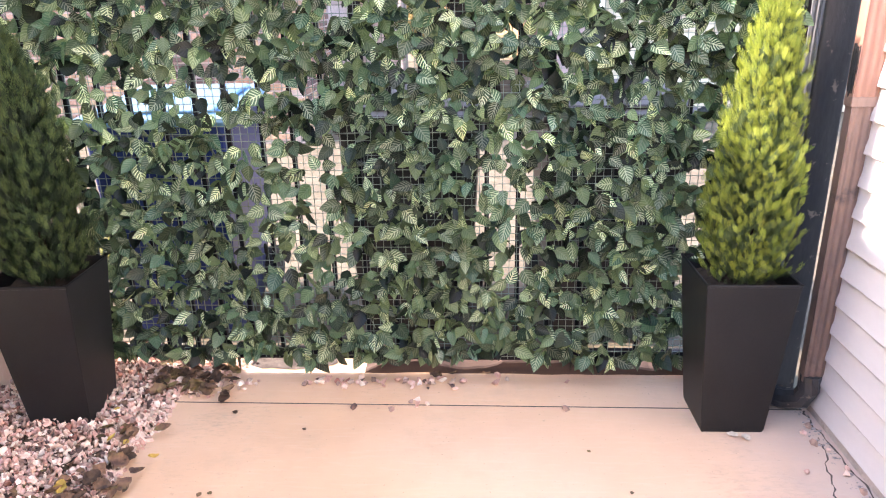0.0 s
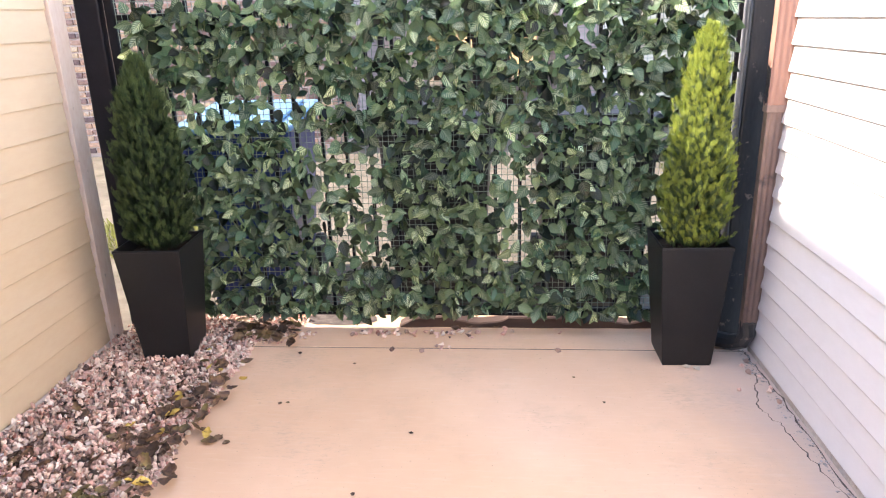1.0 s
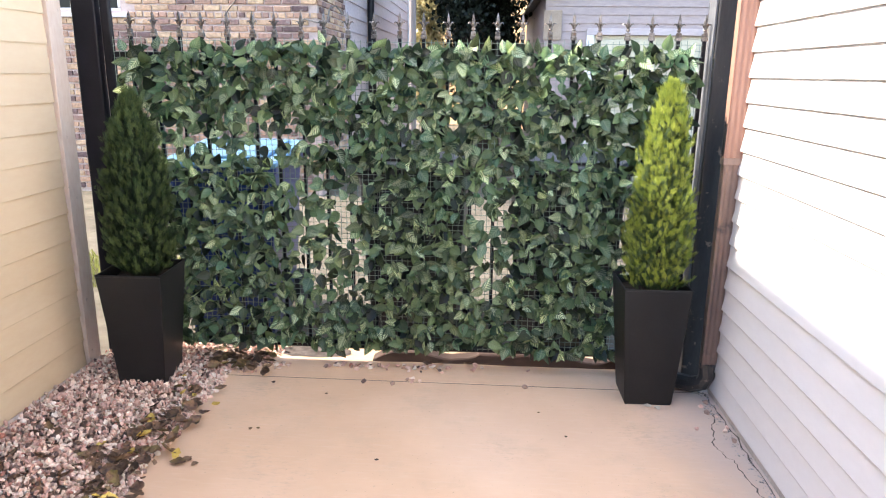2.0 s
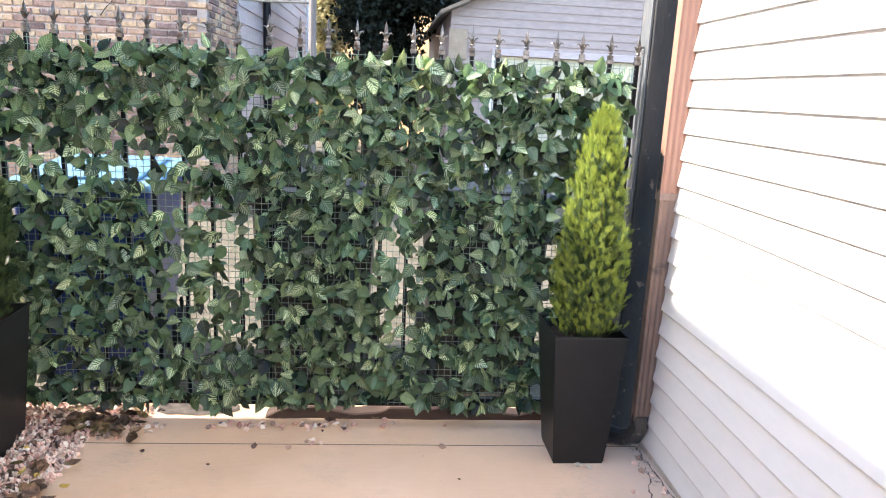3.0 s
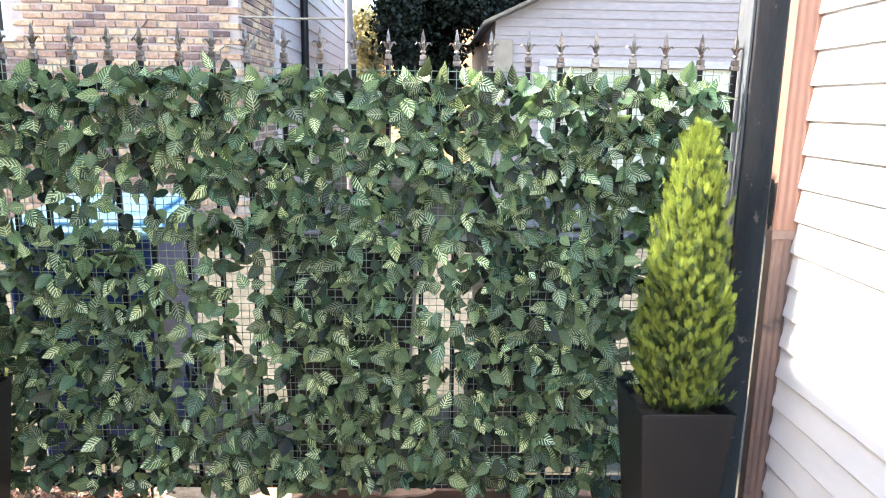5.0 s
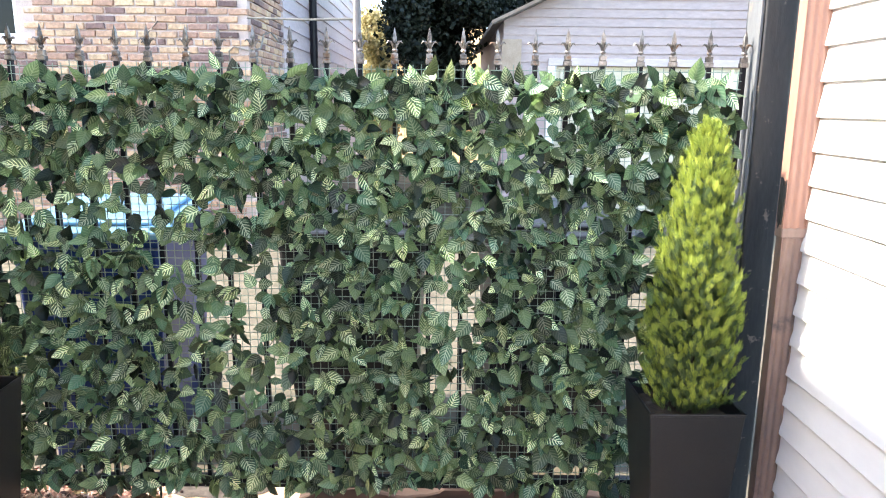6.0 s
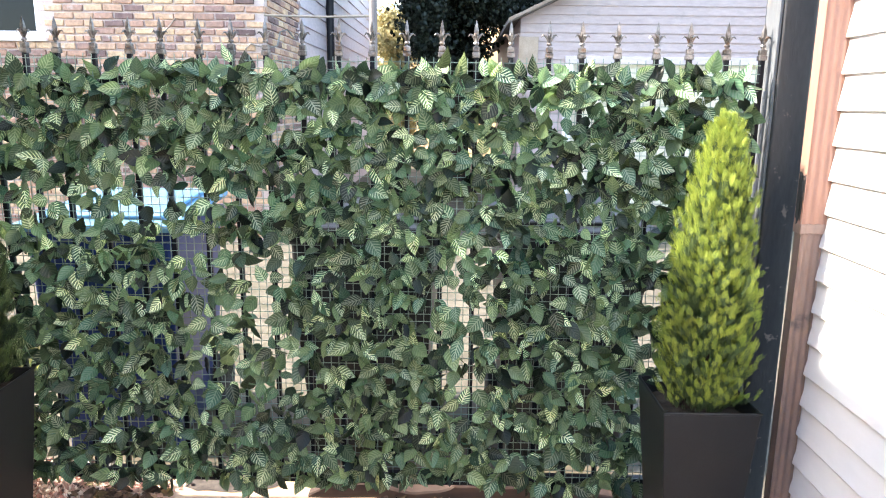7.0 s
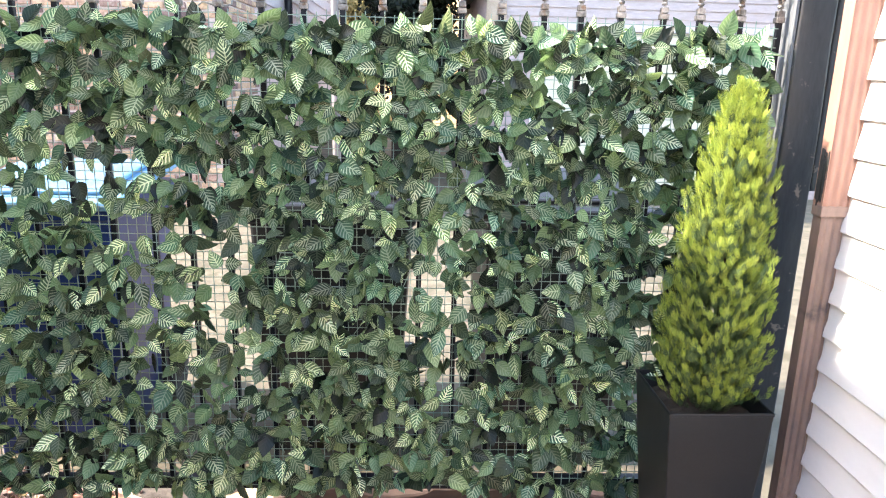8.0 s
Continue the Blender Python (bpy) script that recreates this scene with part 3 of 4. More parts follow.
# ---- artificial ivy screen ----
def leaf_grid(width, length, cup, droop, twist, point):
    rows = (0.0, 0.10, 0.24, 0.40, 0.56, 0.72, 0.87, 1.0)
    half = (0.16, 0.74, 1.0, 0.97, 0.82, 0.58, 0.29, 0.015)
    v, f, uv = [], [], []
    for s, h in zip(rows, half):
        for c in (-1.0, -0.5, 0.0, 0.5, 1.0):
            x = c * h * width / 2
            back = 0.05 * length if s == 0 and abs(c) == 1 else 0
            z = -length * (s ** point) + back
            y = -cup * abs(c) ** 1.5 * h * width + droop * s * s * length + twist * c * h * width * (s - 0.4) + 0.0016 * math.sin(18 * s + 3 * c)
            v.append((x, y, z))
            uv.append((0.5 + c * 0.5, s))
    n = 5
    for r in range(len(rows) - 1):
        for c in range(n - 1):
            a = r * n + c
            f.append((a, a + 1, a + n + 1, a + n))
    return np.array(v), np.array(f), np.array(uv)


def mesh_uv(name, v, f, uv, material):
    me = bpy.data.meshes.new(name)
    me.from_pydata([tuple(p) for p in v], [], [tuple(int(i) for i in q) for q in f])
    layer = me.uv_layers.new(name="UVMap")
    loops = np.empty(len(me.loops), dtype=np.int32)
    me.loops.foreach_get("vertex_index", loops)
    layer.data.foreach_set("uv", uv[loops].astype(np.float32).ravel())
    me.shade_smooth()
    me.materials.append(M[material])
    return me


ivy = thing("ivy_screen", "artificial ivy leaf screen tied onto the iron fence", "ivy screen", pose(0, 2.445, 0))
IVY_X0, IVY_X1, IVY_Z0, IVY_Z1 = -1.66, 1.03, 0.10, 1.585


def wire_grid(seed):
    """A sheet of moulded plastic mesh."""
    b, rng = Build(), random.Random(seed)
    r = 0.0012
    n = int((IVY_X1 - IVY_X0) / 0.027)
    for i in range(n + 1):
        x = IVY_X0 + 0.004 + i * 0.027
        b.box((x - r, -0.004, IVY_Z0), (x + r, -0.0022, IVY_Z1 + 0.004 + rng.uniform(0, 0.012)))
    for i in range(57):
        z = IVY_Z0 + 0.01 + i * 0.0263
        b.box((IVY_X0, -0.0020, z - r), (IVY_X1, -0.0002, z + r))
    return b


part("wire_mesh", wire_grid(5), "wire", ivy, "fine green plastic mesh")

LEAVES = [leaf_grid(w, l, c, d, t, p) for w, l, c, d, t, p in (
    (0.064, 0.088, 0.12, -0.14, 0.12, 1.0), (0.060, 0.086, 0.20, 0.06, -0.16, 0.95), (0.070, 0.092, 0.08, -0.28, 0.08, 1.02),
    (0.056, 0.088, 0.26, -0.08, 0.26, 1.0), (0.066, 0.084, 0.16, 0.18, -0.08, 1.0), (0.061, 0.094, 0.10, -0.20, -0.24, 0.97))]
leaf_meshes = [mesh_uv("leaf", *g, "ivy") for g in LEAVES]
rng = random.Random(21)
spots = []
ROW, NODE = 0.0805, 0.050


def leaf_at(x, z, depth, turn, tilt, yaw, size):
    if IVY_X0 + 0.05 < x < IVY_X1 - 0.035:
        m = pose(x, -depth, z) @ pose(0, 0, 0, 0, turn, 0) @ pose(0, 0, 0, tilt, 0, yaw) @ Matrix.Scale(size, 4)
        spots.append((x, rng.randrange(6), m))


# horizontal stems with a fan of leaves at each node, the mesh left bare between the rows here and there
for j in range(18):
    for i in range(int((IVY_X1 - IVY_X0) / NODE) + 1):
        x = IVY_X0 + 0.012 + (i + (0.5 if j % 2 else 0.0)) * NODE + rng.gauss(0, 0.012)
        z = IVY_Z0 + 0.052 + j * ROW + rng.gauss(0, 0.017) + 0.014 * noise.noise(Vector((x * 2.0, j * 3.7, 0)))
        thin = noise.noise(Vector((x * 3.2, z * 3.2, 3.0)))
        over_lid = 1.02 < z < 1.22 and -1.45 < x < -0.75
        skip = 0.03 + 0.34 * max(0.0, thin) + (0.42 if over_lid else 0.0)
        if 0.36 < z < 0.98 and (-0.85 < x < -0.40 or -0.03 < x < 0.20):
            skip += 0.40
        elif z > 1.24:
            skip *= 0.4
        for turn in (-66, -30, 3, 33, 68, 178):
            if rng.random() < skip + (0.30 if turn == 178 else 0.0):
                continue
            a = turn + rng.gauss(0, 17)
            leaf_at(x + 0.010 * math.sin(radians(-a)), z + rng.gauss(0, 0.008), 0.008 + 0.034 * rng.random(), a, rng.gauss(-20, 20), rng.gauss(0, 30), rng.uniform(0.55, 0.86))
# a sparser layer close to the mesh
for i in range(420):
    x, z = rng.uniform(IVY_X0 + 0.02, IVY_X1 - 0.04), IVY_Z1 - 0.02 - 0.50 * rng.random() ** 1.2
    if z > 1.24 or x > -0.70:
        leaf_at(x, z, 0.005 + 0.005 * rng.random(), rng.gauss(0, 42), rng.gauss(-6, 10), rng.gauss(0, 20), rng.uniform(0.60, 0.88))
# the edge along the top: upright leaves
for i in range(52):
    x = IVY_X0 + 0.03 + i * 0.0515 + rng.gauss(0, 0.014)
    leaf_at(x, IVY_Z1 - rng.uniform(0.040, 0.075), 0.006 + 0.02 * rng.random(), 180 + rng.gauss(0, 32), rng.gauss(8, 16), rng.gauss(0, 28), rng.uniform(0.66, 0.92))
near = [s for s in spots if abs(s[0] - 0.02) < 0.165][:300]
for x, k, m in near:
    part("leaf", leaf_meshes[k], None, ivy, m=m)
V, F, U, base = [], [], [], 0
taken = set(id(s) for s in near)
for s in spots:
    if id(s) in taken:
        continue
    v, f, uv = LEAVES[s[1]]
    a = np.array(s[2])
    V.append(v @ a[:3, :3].T + a[:3, 3])
    F.append(f + base)
    U.append(uv)
    base += len(v)
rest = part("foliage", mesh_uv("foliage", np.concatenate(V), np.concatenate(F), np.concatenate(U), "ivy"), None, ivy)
tagged(rest, "dense green leaves with pale printed veins", kind="stuff")


def vines(seed):
    rng = random.Random(seed)
    b = Build()
    for i in range(70):
        x, z = rng.uniform(IVY_X0 + 0.05, IVY_X1 - 0.05), rng.uniform(IVY_Z0 + 0.15, IVY_Z1 - 0.02)
        pts = []
        for k in range(6):
            pts.append((x, -0.006 - 0.008 * rng.random(), z))
            x, z = x + rng.uniform(-0.025, 0.025), z - rng.uniform(0.02, 0.045)
            z = max(z, IVY_Z0 + 0.01)
        b.tube(pts, 0.0013, 5)
    return b


tagged(part("stem_tangle", vines(8), "wire", ivy, "thin green plastic stems"), kind="stuff")


# ---- planters with slim cypresses ----
def planter(name, label, m, lean=0.0):
    """Tall tapered square planter with a thin rim, hollow above the soil."""
    root = thing(name, label, "planter", m, "planters beside the ivy screen")
    bm = bmesh.new()
    top, foot, h, wall = 0.147, 0.106, 0.552, 0.007

    def ring(r, z):
        return [bm.verts.new((sx * r, sy * r - lean * (1 - z / h), z)) for sx, sy in ((-1, -1), (1, -1), (1, 1), (-1, 1))]

    levels = [ring(foot - 0.004, 0.0), ring(foot, 0.012), ring(foot + (top - foot) * 0.5, h * 0.5), ring(top - 0.0005, h - 0.010), ring(top + 0.0012, h - 0.009), ring(top + 0.0012, h),
              ring(top - wall, h), ring(top - wall - 0.006, h - 0.06), ring(top - wall - 0.008, h - 0.09)]
    for a, b in zip(levels, levels[1:]):
        for i in range(4):
            bm.faces.new((a[i], a[(i + 1) % 4], b[(i + 1) % 4], b[i]))
    bm.faces.new(levels[0])
    bm.faces.new(levels[-1])
    bm.normal_update()
    edges = [e for e in bm.edges if abs(e.verts[0].co.z - e.verts[1].co.z) > 0.008]
    bmesh.ops.bevel(bm, geom=edges, offset=0.0035, segments=2, affect="EDGES", profile=0.5)
    bmesh.ops.bevel(bm, geom=[e for e in bm.edges if all(abs(p.co.z - h) < 1e-4 for p in e.verts)], offset=0.0035, segments=2, affect="EDGES", profile=0.5)
    part("body", Build().take(bm), "planter", root)
    b, r = Build(), random.Random(9)
    n, s = 9, 0.131
    v = [(-s + 2 * s * i / (n - 1), -s + 2 * s * j / (n - 1), h - 0.055 + 0.014 * r.random()) for i in range(n) for j in range(n)]
    b.add(v, [(i * n + j, (i + 1) * n + j, (i + 1) * n + j + 1, i * n + j + 1) for i in range(n - 1) for j in range(n - 1)])
    part("soil", b, "potting", root, "dark potting soil")
    return root


planter("planter", "tall tapered matte black planter standing on concrete", pose(0.851, 2.252, 0.0, 0, 0, 0.5), 0.024)
planter("planter", "tall tapered matte black planter standing in gravel", pose(-1.492, 2.190, 0.010, 0, 0, 3))


def spray():
    """A small flat cypress spray: tapered leaflets on both sides of a stalk."""
    v, f = [], []

    def blade(x, y, z, a, l, w, lift):
        c, s = math.cos(a), math.sin(a)
        k = len(v)
        for p, q, r in ((0, 0, 0), (0.5 * l, w, lift * 0.4), (l, 0, lift), (0.5 * l, -w, lift * 0.4)):
            v.append((x + p * s + q * c, y + r, z + p * c - q * s))
        f.append((k, k + 1, k + 2, k + 3))

    blade(0, 0, 0, 0, 0.052, 0.0018, -0.004)
    for i in range(4):
        z = 0.004 + 0.0078 * i
        l = 0.024 - 0.0036 * i
        for side in (-1, 1):
            blade(0, 0, z + 0.001 * side, 0.60 * side, l * 1.15, 0.0018, 0.008 * (i % 2 * 2 - 1))
            blade(side * 0.30 * l, 0.002, z + 0.45 * l, 1.00 * side, l * 0.65, 0.0016, 0.006)
            blade(side * 0.30 * l, -0.002, z + 0.5 * l, 0.18 * side, l * 0.65, 0.0016, -0.006)
    return np.array(v), np.array(f)


SPRAY = spray()


def cypress(name, label, m, height, profile, count, seed, material, coarse):
    root = thing(name, label, "cypress", m, "slim cypresses in planters")
    part("trunk", Build().tube([(0, 0, -0.03), (0.004, 0, height * 0.4), (0, 0.004, height * 0.92)], [0.014, 0.010, 0.003], 8), "bark", root)
    rng = np.random.RandomState(seed)
    V, F, tips, base = [], [], [], 0
    hs, rs = zip(*profile)
    # short feathery tufts that rise outwards from the stem: older growth inside, darkened for the depth shade, fresh
    # tips outside
    for i in range(count):
        t = ((i + rng.rand()) / count) ** 0.94
        ang = i * 2.39996 + rng.normal(0, 0.3)
        reach = np.interp(t, hs, rs) * (0.62 + 0.52 * rng.rand() ** 1.1)
        lean = radians(max(2, rng.normal(25 - 14 * t, 10)))
        length = (0.050 + 0.06 * rng.rand()) * coarse * (1 - 0.25 * t)
        if rng.rand() < 0.14:
            reach, length = reach * 1.12 + 0.006, length * 1.35
        out, up = math.sin(lean), math.cos(lean)
        tip_z = min(t * height + 0.4 * length, height * (0.96 + 0.08 * rng.rand()))
        for k in range(6):
            s = k / 5
            rr = max(0.004, reach - (1 - s) * length * (out + 0.55))
            z = tip_z - (1 - s) * length * up
            side = (0, -1, 1, -1, 1, 0)[k]
            swing = ang + side * 0.010 / max(rr, 0.03) + rng.normal(0, 0.08)
            q = (Matrix.Rotation(swing, 4, "Z") @ Matrix.Rotation(lean * 0.9 + rng.normal(0, 0.16), 4, "Y")
                 @ Matrix.Rotation(side * 0.30 + rng.normal(0, 0.15), 4, "X") @ Matrix.Rotation(1.57 + rng.normal(0, 0.55), 4, "Z")
                 @ Matrix.Diagonal((0.72, 0.9, 1.35, 1.0)) @ Matrix.Scale(coarse * (0.8 + 0.5 * rng.rand()), 4))
            a = np.array(q)[:3, :3]
            V.append(SPRAY[0] @ a.T + (rr * math.cos(swing), rr * math.sin(swing), z))
            F.append(SPRAY[1] + base)
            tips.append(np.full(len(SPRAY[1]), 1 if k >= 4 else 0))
            base += len(SPRAY[0])
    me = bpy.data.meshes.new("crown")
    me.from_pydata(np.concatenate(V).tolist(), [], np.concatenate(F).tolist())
    # inner sprays take the dark colour, shade between tufts included
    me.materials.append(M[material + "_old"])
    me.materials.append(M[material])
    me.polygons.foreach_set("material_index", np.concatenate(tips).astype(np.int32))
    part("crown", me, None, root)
    return root


cypress("potted_cypress", "slim cypress with yellow green sprays, brightened in colour as if sunlit", pose(0.868, 2.252, 0.515), 0.885,
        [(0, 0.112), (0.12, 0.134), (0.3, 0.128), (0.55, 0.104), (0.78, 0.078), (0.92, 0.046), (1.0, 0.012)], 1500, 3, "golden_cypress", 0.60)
cypress("potted_cypress", "slim green cypress with dense upright sprays, darkened in colour as if shaded", pose(-1.482, 2.195, 0.535), 0.79,
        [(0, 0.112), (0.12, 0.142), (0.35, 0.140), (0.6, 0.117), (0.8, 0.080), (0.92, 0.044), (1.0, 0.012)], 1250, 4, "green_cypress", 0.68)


# ---- gravel strip, stones and fallen leaves ----
def stone_shape(sub, seed):
    bm = bmesh.new()
    bmesh.ops.create_icosphere(bm, subdivisions=sub, radius=1.0)
    for p in bm.verts:
        n1 = noise.noise(p.co * 1.1 + Vector((seed * 7.1, 0, 0)))
        p.co *= 1 + 0.75 * n1
    v = np.array([p.co[:] for p in bm.verts])
    bm.verts.index_update()
    f = np.array([[p.index for p in q.verts] for q in bm.faces])
    bm.free()
    return v, f


COARSE = [stone_shape(1, k) for k in range(9)]


def bed_edge(y):
    return -1.150 + 0.035 * noise.noise(Vector((0, y * 5.0, 1.0))) + 0.02 * noise.noise(Vector((0, y * 17.0, 4.0)))


def stones(count, y0, y1, shapes, seed, lift, size):
    rng = np.random.RandomState(seed)
    V, F, base = [], [], 0
    for i in range(count):
        y = y0 + (y1 - y0) * rng.rand()
        x = WALL_L + 0.03 + (bed_edge(y) - WALL_L - 0.02) * rng.rand()
        if y > 2.30 and rng.rand() < 0.6:
            x += 0.22 * rng.rand()
        sv, sf = shapes[rng.randint(len(shapes))]
        s = size * (0.55 + 0.75 * rng.rand() ** 1.6)
        q = np.array(Euler((rng.rand() * 6, rng.rand() * 6, rng.rand() * 6)).to_matrix())
        v = (sv * (s, s * (0.6 + 0.3 * rng.rand()), s * (0.45 + 0.25 * rng.rand()))) @ q.T
        side = min(1.0, (bed_edge(y) - x) / 0.25) if x < bed_edge(y) else 0.0
        v = v + (x, y, s * 0.35 + lift * side * rng.rand())
        V.append(v)
        F.append(sf + base)
        base += len(v)
    return np.concatenate(V), np.concatenate(F), base


v1, f1, n1 = stones(12500, 0.75, 2.66, COARSE, 1, 0.042, 0.0118)
v2, f2, n2 = stones(4200, -4.6, 0.75, COARSE, 2, 0.02, 0.022)
me = bpy.data.meshes.new("gravel")
me.from_pydata(np.concatenate([v1, v2]).tolist(), [], np.concatenate([f1, f2 + n1]).tolist())
me.materials.append(M["gravel"])
tagged(part("gravel", me, None), "pinkish white crushed stone strip along the cream wall", "gravel", kind="stuff")

rng3 = np.random.RandomState(17)
V, F, base = [], [], 0
for i in range(260):
    y = 1.0 + 1.35 * rng3.rand() ** 0.7
    x = 1.158 - abs(rng3.normal(0, 0.022)) - 0.02 * rng3.rand() * (y > 1.7)
    sv, sf = COARSE[rng3.randint(5)]
    k = 0.0015 + 0.006 * rng3.rand() ** 2.5
    v = sv * (k, k * 0.8, k * 0.5) + (x, y, k * 0.3)
    V.append(v)
    F.append(sf + base)
    base += len(v)
me = bpy.data.meshes.new("grit")
me.from_pydata(np.concatenate(V).tolist(), [], np.concatenate(F).tolist())
me.materials.append(M["grit"])
tagged(part("grit", me, None), "grey grit and crumbs along the foot of the white wall", "grit", kind="stuff")

pebbles = [Build().add(COARSE[k][0] * (1, 0.75, 0.6), COARSE[k][1].tolist()).mesh("pebble", "gravel", False) for k in range(5)]
rng = random.Random(31)
places = []
for x, y, spread, count in ((-0.93, 2.40, 0.05, 12), (-0.62, 2.425, 0.06, 18), (-0.50, 2.42, 0.03, 8), (-0.40, 2.41, 0.03, 6), (-0.22, 2.43, 0.05, 18), (-0.10, 2.42, 0.03, 8), (0.06, 2.45, 0.03, 4), (-0.25, 2.27, 0.02, 4)):
    places += [(rng.gauss(x, spread), rng.gauss(y, 0.017)) for k in range(count)]
places += [(-0.47, 2.24), (-0.33, 2.23), (-0.2, 2.27), (0.30, 2.25), (1.01, 1.913), (1.10, 2.06), (1.13, 2.03), (1.09, 2.12), (1.125, 1.90), (1.14, 1.93), (1.12, 2.16), (1.135, 1.82), (0.33, 2.44), (-0.98, 2.33), (-0.92, 2.36)]
for x, y in places:
    s = rng.uniform(0.009, 0.019)
    ob = part("pebble", pebbles[rng.randrange(5)], None, m=pose(x, y, s * 0.45, rng.uniform(-20, 20), rng.uniform(-20, 20), rng.uniform(0, 360)) @ Matrix.Scale(s, 4))
    tagged(ob, "loose pinkish stone lying on the concrete", "pebble", "loose stones on the slab")


def dead_leaf(seed, size=1.0):
    rng = random.Random(seed)
    v, f = [], []
    rows = 6
    bend, curl = rng.uniform(0.4, 1.2), rng.uniform(0.5, 1.6)
    for i in range(rows + 1):
        s = i / rows
        w = 0.021 * math.sin(math.pi * min(1, s * 0.92 + 0.08)) * (1 + 0.35 * (i % 2)) * size
        for c in (-1, -0.5, 0, 0.5, 1):
            v.append((c * w, (s - 0.5) * 0.062 * size, size * (0.003 + 0.010 * curl * c * c * math.sin(math.pi * s) + 0.010 * bend * (s - 0.5) ** 2 * 4 + rng.uniform(0, 0.002))))
    for i in range(rows):
        for c in range(4):
            a = i * 5 + c
            f.append((a, a + 1, a + 6, a + 5))
    return np.array(v), np.array(f)


DEAD = [dead_leaf(k) for k in range(5)]


def litter(count, seed, region, material, name, label, lift):
    rng = np.random.RandomState(seed)
    V, F, base = [], [], 0
    for i in range(count):
        x, y = region(rng)
        v, f = DEAD[rng.randint(5)]
        q = np.array(Euler((rng.normal(0, 0.40), rng.normal(0, 0.40), rng.rand() * 6.3)).to_matrix()) * (0.40 + 0.68 * rng.rand() ** 1.3)
        V.append(v @ q.T + (x, y, lift + 0.012 * rng.rand()))
        F.append(f + base)
        base += len(v)
    me = bpy.data.meshes.new(name)
    me.from_pydata(np.concatenate(V).tolist(), [], np.concatenate(F).tolist())
    me.materials.append(M[material])
    tagged(part(name, me, None), label, "leaf litter", kind="stuff")


litter(170, 5, lambda r: (min(-1.12 + 0.05 * r.rand(), -1.24 + r.normal(0, 0.10)), 1.50 + r.normal(0, 0.32)), "litter", "leaf_litter", "brown curled dead leaves caught in the gravel", 0.022)
litter(90, 6, lambda r: (-1.17 + r.normal(0, 0.10), 2.42 + r.normal(0, 0.08)), "litter", "leaf_litter", "brown dead leaves gathered under the ivy screen", 0.016)
litter(95, 7, lambda r: (-1.72 + r.rand() * 0.58, 0.7 + r.rand() * 0.95), "litter", "leaf_litter", "scattered brown dead leaves on the gravel strip", 0.028)
litter(14, 8, lambda r: (-1.25 + r.normal(0, 0.09), 1.6 + r.normal(0, 0.35)), "yellow_leaf", "yellow_leaves", "small yellow fallen leaves in the gravel", 0.026)

dead_meshes = [Build().add(v, f.tolist()).mesh("fallen_leaf", "litter") for v, f in DEAD]
rng = random.Random(12)
for x, y, s in [(-1.046, 1.472, 1.0), (-1.02, 1.50, 0.7), (-0.98, 1.47, 0.5), (-0.86, 1.75, 0.34), (-0.83, 1.76, 0.30), (-0.30, 1.56, 0.3), (-0.62, 2.1, 0.28), (0.45, 1.8, 0.25),
                (0.35, 2.0, 0.22), (-0.45, 1.2, 0.3), (-0.9, 2.2, 0.4), (-0.18, 2.47, 0.9), (-0.12, 2.50, 0.8), (0.02, 2.5, 0.6), (0.12, 2.52, 0.7)]:
    ob = part("fallen_leaf", dead_meshes[rng.randrange(5)], None, m=pose(x, y, 0.0005, 0, 0, rng.uniform(0, 360)) @ Matrix.Scale(s, 4))
    tagged(ob, "small dry brown leaf lying on the concrete", "leaf", "fallen leaves on the slab")

pale = [Build().add(v, f.tolist()).mesh("fallen_leaf", "pale_leaf") for v, f in DEAD[:2]]
for i, (x, y, a) in enumerate(((0.845, 2.100, 80), (0.885, 2.088, 20))):
    ob = part("fallen_leaf", pale[i], None, m=pose(x, y, 0.0005, 0, 0, a) @ Matrix.Scale(0.62, 4))
    tagged(ob, "bleached pale curled leaf at the foot of a planter", "leaf", "fallen leaves on the slab")


